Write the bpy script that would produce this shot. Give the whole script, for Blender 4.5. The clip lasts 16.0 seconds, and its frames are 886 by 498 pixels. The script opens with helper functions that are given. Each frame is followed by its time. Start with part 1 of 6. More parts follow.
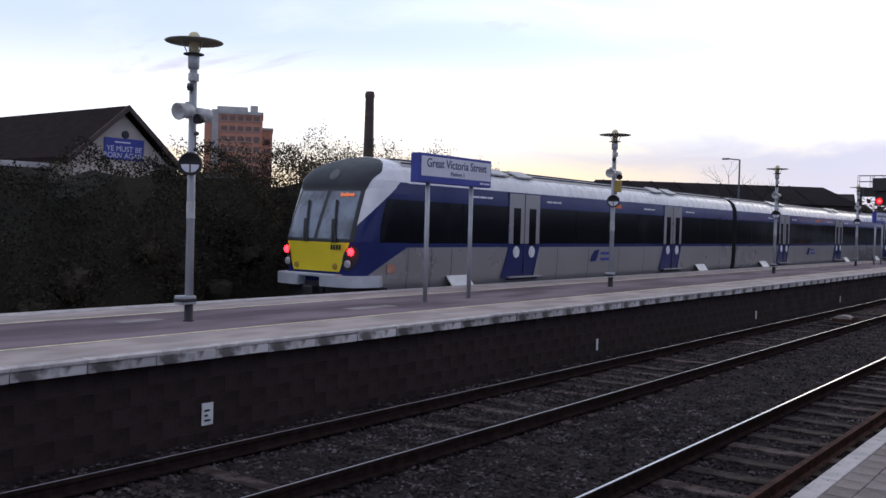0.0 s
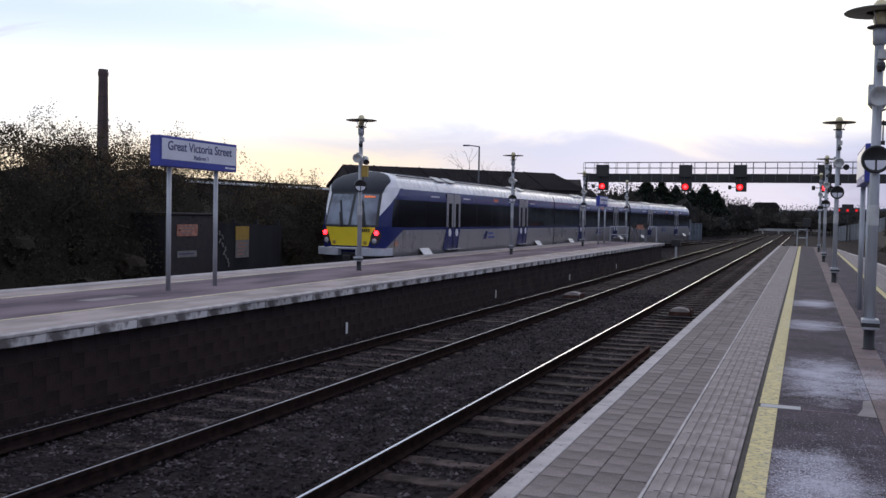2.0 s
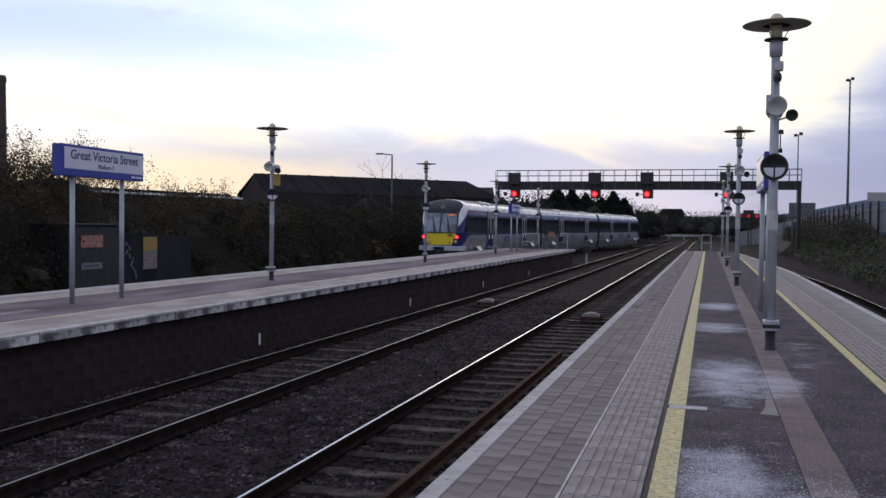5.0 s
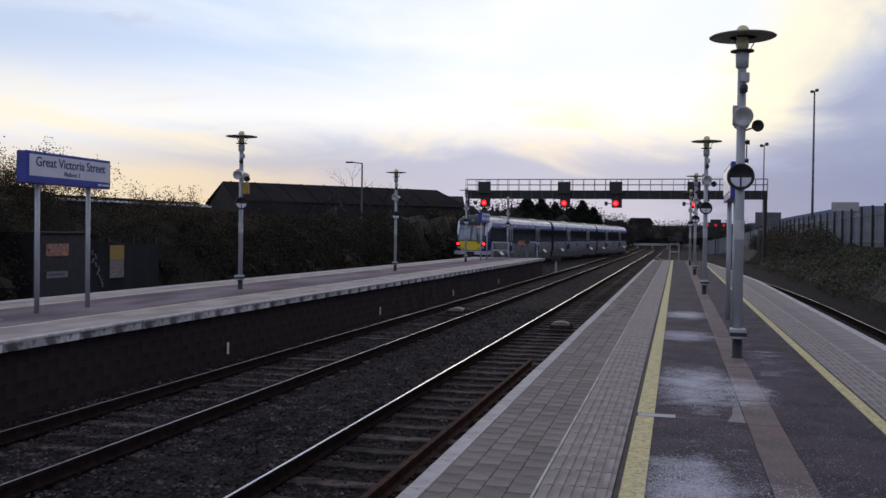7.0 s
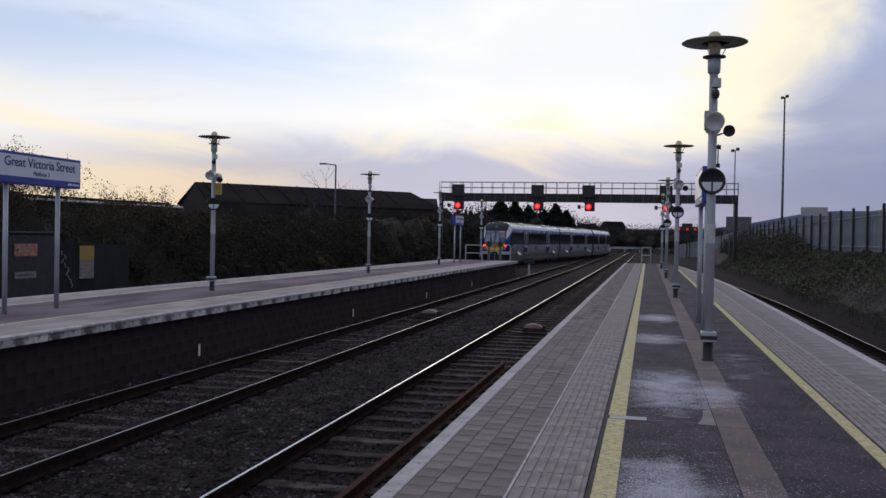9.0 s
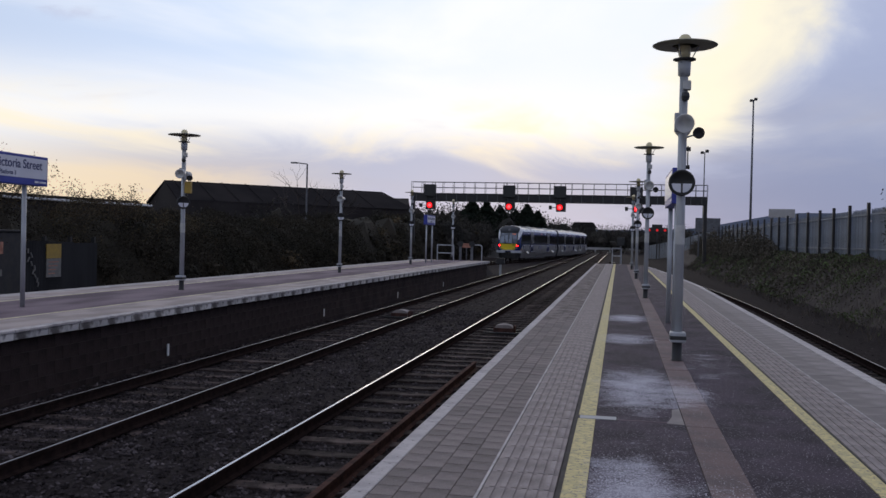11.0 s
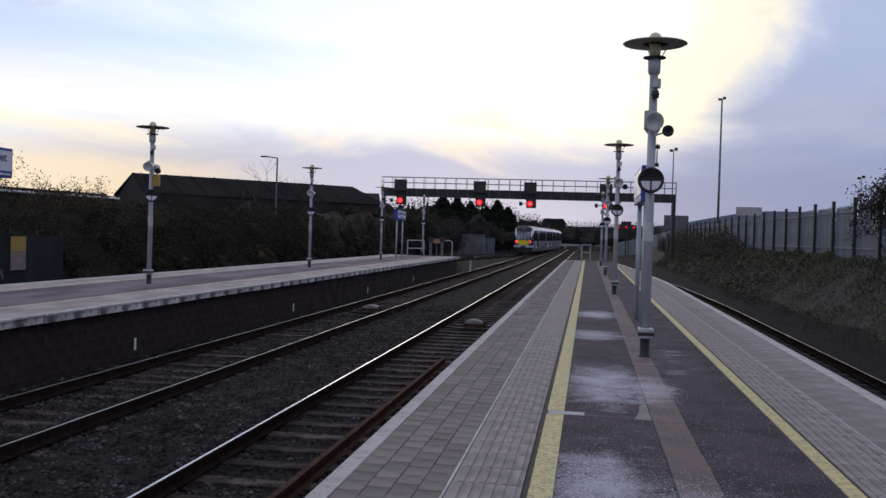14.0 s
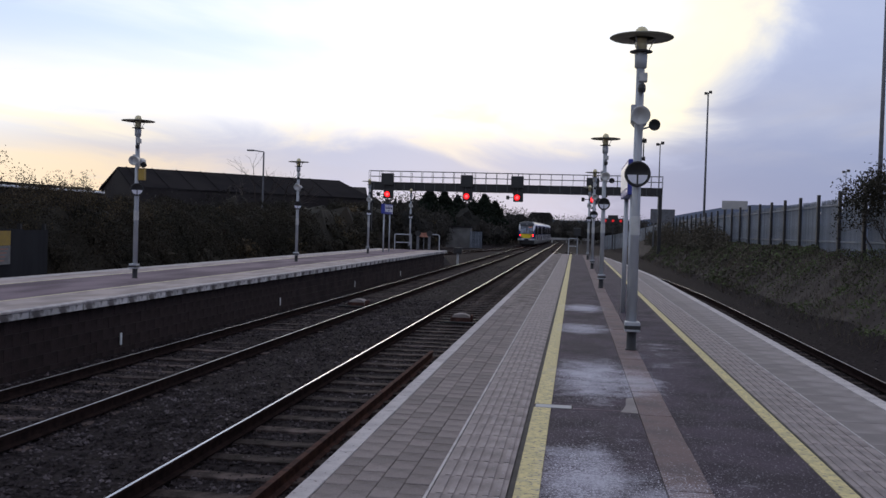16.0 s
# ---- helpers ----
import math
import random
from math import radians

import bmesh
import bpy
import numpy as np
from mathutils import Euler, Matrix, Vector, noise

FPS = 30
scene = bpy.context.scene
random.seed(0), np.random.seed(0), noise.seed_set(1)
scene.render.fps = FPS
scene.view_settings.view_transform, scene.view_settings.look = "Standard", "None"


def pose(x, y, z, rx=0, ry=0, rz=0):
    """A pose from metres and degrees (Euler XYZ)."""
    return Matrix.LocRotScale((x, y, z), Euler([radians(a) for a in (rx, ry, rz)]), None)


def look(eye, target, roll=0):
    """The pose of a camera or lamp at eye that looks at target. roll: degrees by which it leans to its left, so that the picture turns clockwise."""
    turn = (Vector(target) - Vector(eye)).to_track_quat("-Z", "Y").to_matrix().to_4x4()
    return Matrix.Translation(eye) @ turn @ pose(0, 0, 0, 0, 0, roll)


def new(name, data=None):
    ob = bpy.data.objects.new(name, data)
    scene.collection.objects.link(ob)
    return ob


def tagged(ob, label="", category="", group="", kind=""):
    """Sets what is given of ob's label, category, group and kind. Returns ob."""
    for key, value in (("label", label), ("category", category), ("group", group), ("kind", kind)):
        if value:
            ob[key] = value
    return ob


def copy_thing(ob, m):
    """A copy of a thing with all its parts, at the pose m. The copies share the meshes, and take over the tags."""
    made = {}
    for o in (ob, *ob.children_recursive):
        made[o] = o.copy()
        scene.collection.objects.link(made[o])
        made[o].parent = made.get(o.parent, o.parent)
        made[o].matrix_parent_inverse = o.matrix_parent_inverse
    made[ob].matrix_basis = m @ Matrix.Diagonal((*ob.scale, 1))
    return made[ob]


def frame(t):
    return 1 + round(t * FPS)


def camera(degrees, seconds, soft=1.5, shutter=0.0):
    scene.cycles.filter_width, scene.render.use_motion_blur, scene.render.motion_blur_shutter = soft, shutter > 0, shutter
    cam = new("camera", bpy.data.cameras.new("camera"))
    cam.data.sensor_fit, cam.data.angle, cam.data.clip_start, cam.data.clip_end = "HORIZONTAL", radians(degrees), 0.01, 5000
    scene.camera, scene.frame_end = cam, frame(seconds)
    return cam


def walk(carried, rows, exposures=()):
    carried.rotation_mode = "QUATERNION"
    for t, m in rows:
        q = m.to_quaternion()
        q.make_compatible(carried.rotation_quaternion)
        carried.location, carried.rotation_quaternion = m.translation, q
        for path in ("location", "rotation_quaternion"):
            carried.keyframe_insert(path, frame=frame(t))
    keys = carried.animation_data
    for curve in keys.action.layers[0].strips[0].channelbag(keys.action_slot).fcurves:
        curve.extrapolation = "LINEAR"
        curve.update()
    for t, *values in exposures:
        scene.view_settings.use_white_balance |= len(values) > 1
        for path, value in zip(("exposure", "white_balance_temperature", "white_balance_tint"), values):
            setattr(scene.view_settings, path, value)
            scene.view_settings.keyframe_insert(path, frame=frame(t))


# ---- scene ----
cam = camera(50.89, 16.0, soft=1.5)
PATH = [
    (0.0, pose(0, 0, 1.56, 88.55, -1.56, 36.61)),
    (0.5, pose(0, 0, 1.56, 88.34, -1.60, 31.01)),
    (1.0, pose(0, 0, 1.56, 88.27, -1.19, 27.01)),
    (1.5, pose(0, 0, 1.56, 88.13, -1.25, 23.70)),
    (2.0, pose(0, 0, 1.56, 87.98, -1.14, 21.21)),
    (2.5, pose(0, 0, 1.56, 87.86, -1.21, 19.79)),
    (3.0, pose(0, 0, 1.56, 87.87, -1.12, 18.30)),
    (3.5, pose(0, 0, 1.56, 88.01, -1.07, 17.15)),
    (4.0, pose(0, 0, 1.56, 88.18, -0.92, 16.72)),
    (6.5, pose(0, 0, 1.56, 89.05, -0.67, 14.44)),
    (7.0, pose(0, 0, 1.56, 89.13, -0.75, 14.06)),
    (7.5, pose(0, 0, 1.56, 89.20, -0.63, 13.72)),
    (8.0, pose(0, 0, 1.56, 89.26, -0.50, 13.32)),
    (8.5, pose(0, 0, 1.56, 89.33, -1.03, 12.82)),
    (9.0, pose(0, 0, 1.56, 89.30, -1.09, 12.43)),
    (11.5, pose(0, 0, 1.56, 89.32, -1.46, 10.35)),
    (12.0, pose(0, 0, 1.56, 89.28, -1.47, 10.08)),
    (12.5, pose(0, 0, 1.56, 89.25, -1.37, 9.76)),
    (13.0, pose(0, 0, 1.56, 89.21, -1.58, 9.49)),
    (13.5, pose(0, 0, 1.56, 89.15, -1.65, 9.14)),
    (14.0, pose(0, 0, 1.56, 89.10, -1.77, 8.86)),
    (14.5, pose(0, 0, 1.56, 89.01, -1.75, 8.72)),
    (15.0, pose(0, 0, 1.56, 88.96, -1.84, 8.48)),
    (15.5, pose(0, 0, 1.56, 88.87, -1.89, 8.26)),
    (16.0, pose(0, 0, 1.56, 88.75, -1.71, 8.07)),
]
walk(cam, PATH, exposures=[(0.0, 0.12), (3.5, 0.15), (4.5, 0.05), (6.5, -0.25), (9.0, -0.34), (11.5, -0.31), (16.0, -0.14)])


# ---- sky and sun ----
def sky():
    world = bpy.data.worlds.new("dusk_sky")
    scene.world = world
    world.use_nodes = True
    nt = world.node_tree
    nt.nodes.clear()
    N, L = nt.nodes.new, nt.links.new

    def math_(op, a, b=None, c=None, clamp=False):
        n = N("ShaderNodeMath")
        n.operation, n.use_clamp = op, clamp
        for i, v in enumerate((a, b, c)):
            if v is None:
                continue
            if isinstance(v, (int, float)):
                n.inputs[i].default_value = v
            else:
                L(v, n.inputs[i])
        return n.outputs[0]

    def step(v, lo, hi):
        n = N("ShaderNodeMapRange")
        n.interpolation_type = "SMOOTHSTEP"
        n.inputs["From Min"].default_value, n.inputs["From Max"].default_value = lo, hi
        L(v, n.inputs["Value"])
        return n.outputs["Result"]

    def mix(fac, a, b):
        n = N("ShaderNodeMix")
        n.data_type = "RGBA"
        if isinstance(fac, (int, float)):
            n.inputs[0].default_value = fac
        else:
            L(fac, n.inputs[0])
        for i, v in ((6, a), (7, b)):
            if isinstance(v, tuple):
                n.inputs[i].default_value = (*v, 1)
            else:
                L(v, n.inputs[i])
        return n.outputs[2]

    co = N("ShaderNodeTexCoord").outputs["Generated"]
    sep = N("ShaderNodeSeparateXYZ")
    L(co, sep.inputs[0])
    x, y, z = sep.outputs
    zc = math_("ADD", math_("MAXIMUM", z, 0.0), 0.12)
    comb = N("ShaderNodeCombineXYZ")
    L(math_("DIVIDE", x, zc), comb.inputs[0])
    L(math_("DIVIDE", y, zc), comb.inputs[1])

    def noise_(scale, detail, dist, off, sx=1.0, sy=1.0):
        m = N("ShaderNodeMapping")
        m.inputs["Location"].default_value = off
        m.inputs["Rotation"].default_value = (0, 0, 0.5)
        m.inputs["Scale"].default_value = (sx, sy, 1)
        L(comb.outputs[0], m.inputs[0])
        n = N("ShaderNodeTexNoise")
        n.inputs["Scale"].default_value, n.inputs["Detail"].default_value, n.inputs["Distortion"].default_value = scale, detail, dist
        n.inputs["Roughness"].default_value = 0.55
        L(m.outputs[0], n.inputs["Vector"])
        return n.outputs["Fac"]

    n1 = noise_(0.55, 6, 0.6, (3.1, 1.7, 0), 1.0, 0.7)
    n2 = noise_(1.3, 7, 0.9, (7.4, 2.2, 4), 0.8, 0.5)
    # bright veil low ahead, bluer and dimmer overhead and behind
    ahead = step(y, -0.8, 0.9)
    veil = mix(ahead, (0.45, 0.445, 0.56), (1.28, 1.30, 1.36))
    veil = mix(step(z, 0.30, 0.75), veil, (0.37, 0.35, 0.47))
    # thin lilac streaks high up, more of them away from the sun
    side = math_("ADD", 0.30, math_("MULTIPLY", step(math_("MULTIPLY", x, -1.0), 0.05, 0.42), 0.65))
    gap = math_("MULTIPLY", math_("MULTIPLY", step(n1, 0.27, 0.52), side), step(z, 0.10, 0.20))
    away = step(math_("MULTIPLY", x, -1.0), 0.25, 0.80)
    veil = mix(gap, veil, mix(away, (0.84, 1.02, 1.34), (0.66, 0.78, 1.04)))
    # thin drawn-out wisps, dim lilac, more of them to the south
    n3 = noise_(1.1, 8, 1.4, (1.7, 5.9, 2), 0.45, 1.5)
    wisp = math_("MULTIPLY", math_("MULTIPLY", step(n3, 0.56, 0.70), step(math_("MULTIPLY", x, -1.0), 0.30, 0.60)), step(z, 0.12, 0.17))
    veil = mix(math_("MULTIPLY", wisp, 0.8), veil, (0.60, 0.56, 0.75))
    # warm glow over the horizon where the sun went behind the cloud
    warm = math_("MULTIPLY", math_("SUBTRACT", 1.0, step(z, 0.11, 0.18)), step(y, 0.45, 0.9))
    warm = math_("MULTIPLY", warm, math_("ADD", math_("MULTIPLY", step(n2, 0.40, 0.62), 0.75), 0.15))
    veil = mix(warm, veil, (1.34, 1.18, 0.90))
    # lilac haze low over the horizon, wispy along its top
    top = math_("ADD", z, math_("MULTIPLY", math_("SUBTRACT", n2, 0.5), 0.09))
    low = math_("SUBTRACT", 1.0, step(top, 0.070, 0.120))
    low = math_("MULTIPLY", low, math_("SUBTRACT", 1.0, math_("MULTIPLY", step(math_("MULTIPLY", x, -1.0), 0.40, 0.62), 0.65)))
    veil = mix(math_("MULTIPLY", low, 0.90), veil, (0.50, 0.565, 0.82))
    # lilac cloud bank rising towards the west
    bank = math_("SUBTRACT", math_("ADD", 0.045, math_("MULTIPLY", x, 1.02)), z)
    bank = math_("ADD", bank, math_("MULTIPLY", math_("SUBTRACT", n2, 0.5), 0.34))
    rim = math_("MULTIPLY", math_("MULTIPLY", step(bank, -0.14, -0.03), math_("SUBTRACT", 1.0, step(bank, 0.0, 0.07))), step(x, -0.22, -0.02))
    rim = math_("MULTIPLY", rim, step(z, 0.075, 0.125))
    veil = mix(math_("MULTIPLY", rim, 0.85), veil, (1.36, 1.24, 0.93))
    bank = math_("MULTIPLY", step(bank, -0.03, 0.085), step(x, -0.06, 0.05))
    bank = math_("MULTIPLY", bank, math_("ADD", 0.52, math_("MULTIPLY", n1, 0.75), clamp=True))
    shade = mix(step(z, 0.03, 0.22), (0.31, 0.37, 0.60), (0.43, 0.505, 0.79))
    veil = mix(math_("MULTIPLY", bank, 0.92), veil, shade)
    # a strip of clear yellow light just over the roofs to the south-west
    glow = math_("MULTIPLY", math_("SUBTRACT", 1.0, step(top, 0.045, 0.095)), step(math_("MULTIPLY", x, -1.0), 0.24, 0.46))
    veil = mix(math_("MULTIPLY", glow, 0.75), veil, (1.25, 0.98, 0.62))
    nish = N("ShaderNodeTexSky")
    nish.sky_type, nish.sun_disc = "NISHITA", False
    nish.sun_elevation, nish.sun_rotation = radians(7), radians(-7)
    bg1, bg2, add, out = N("ShaderNodeBackground"), N("ShaderNodeBackground"), N("ShaderNodeAddShader"), N("ShaderNodeOutputWorld")
    L(nish.outputs[0], bg1.inputs["Color"])
    bg1.inputs["Strength"].default_value = 0.003
    L(veil, bg2.inputs["Color"])
    bg2.inputs["Strength"].default_value = 0.95
    L(bg1.outputs[0], add.inputs[0])
    L(bg2.outputs[0], add.inputs[1])
    L(add.outputs[0], out.inputs["Surface"])


sky()
sun = new("sun", bpy.data.lights.new("sun", "SUN"))
sun.data.energy, sun.data.angle, sun.data.color = 0.35, radians(20), (1.0, 0.86, 0.68)
sun.matrix_world = look((-6.1, 50, 6.2), (0, 0, 0))


# ---- materials ----
def material(name, color, rough=0.7, metal=0.0, color2=None, scale=6.0, detail=6.0, bump=0.0, bump_scale=40.0,
             speck=None, speck_scale=120.0, speck_lo=0.62, speck_hi=0.7, spread=0.0, spec=0.5, stretch=(1, 1, 1), emit=None, strength=0.0, coat=0.0, lo=0.35, hi=0.65):
    m = bpy.data.materials.new(name)
    m.use_nodes = True
    nt = m.node_tree
    N, L = nt.nodes.new, nt.links.new
    b = nt.nodes["Principled BSDF"]
    b.inputs["Base Color"].default_value = (*color, 1)
    b.inputs["Roughness"].default_value, b.inputs["Metallic"].default_value = rough, metal
    b.inputs["Specular IOR Level"].default_value = spec
    b.inputs["Coat Weight"].default_value = coat
    if emit:
        b.inputs["Emission Color"].default_value, b.inputs["Emission Strength"].default_value = (*emit, 1), strength
    geo = N("ShaderNodeNewGeometry")
    mp = N("ShaderNodeMapping")
    mp.inputs["Scale"].default_value = stretch
    tc = N("ShaderNodeTexCoord")
    L(tc.outputs["Object"], mp.inputs[0])

    def noise_(s, d):
        n = N("ShaderNodeTexNoise")
        n.inputs["Scale"].default_value, n.inputs["Detail"].default_value = s, d
        L(mp.outputs[0], n.inputs["Vector"])
        return n.outputs["Fac"]

    def ramp(v, lo, hi):
        n = N("ShaderNodeMapRange")
        n.interpolation_type = "SMOOTHSTEP"
        n.inputs["From Min"].default_value, n.inputs["From Max"].default_value = lo, hi
        L(v, n.inputs["Value"])
        return n.outputs["Result"]

    def mix(fac, a, bcol):
        n = N("ShaderNodeMix")
        n.data_type = "RGBA"
        L(fac, n.inputs[0])
        if isinstance(a, tuple):
            n.inputs[6].default_value = (*a, 1)
        else:
            L(a, n.inputs[6])
        n.inputs[7].default_value = (*bcol, 1)
        return n.outputs[2]

    col = color
    if color2:
        col = mix(ramp(noise_(scale, detail), lo, hi), col, color2)
    if speck:
        col = mix(ramp(noise_(speck_scale, 3), speck_lo, speck_hi), col, speck)
    if spread:
        info = N("ShaderNodeObjectInfo")
        hsv = N("ShaderNodeHueSaturation")
        add = N("ShaderNodeMath")
        add.operation = "ADD"
        L(info.outputs["Random"], add.inputs[0])
        L(geo.outputs["Random Per Island"], add.inputs[1])
        fr = N("ShaderNodeMath")
        fr.operation = "FRACT"
        L(add.outputs[0], fr.inputs[0])
        mr = N("ShaderNodeMapRange")
        mr.inputs["To Min"].default_value, mr.inputs["To Max"].default_value = 1 - spread, 1 + spread
        L(fr.outputs[0], mr.inputs["Value"])
        L(mr.outputs["Result"], hsv.inputs["Value"])
        if isinstance(col, tuple):
            hsv.inputs["Color"].default_value = (*col, 1)
        else:
            L(col, hsv.inputs["Color"])
        col = hsv.outputs["Color"]
    if not isinstance(col, tuple):
        L(col, b.inputs["Base Color"])
    if bump:
        bp = N("ShaderNodeBump")
        bp.inputs["Strength"].default_value, bp.inputs["Distance"].default_value = bump, 0.02
        L(noise_(bump_scale, 5), bp.inputs["Height"])
        L(bp.outputs[0], b.inputs["Normal"])
    if rough > 0.2 and not emit and color2:
        rr = N("ShaderNodeMapRange")
        rr.inputs["To Min"].default_value, rr.inputs["To Max"].default_value = rough - 0.12, min(1, rough + 0.12)
        L(noise_(scale * 2.3, 4), rr.inputs["Value"])
        L(rr.outputs["Result"], b.inputs["Roughness"])
    return m


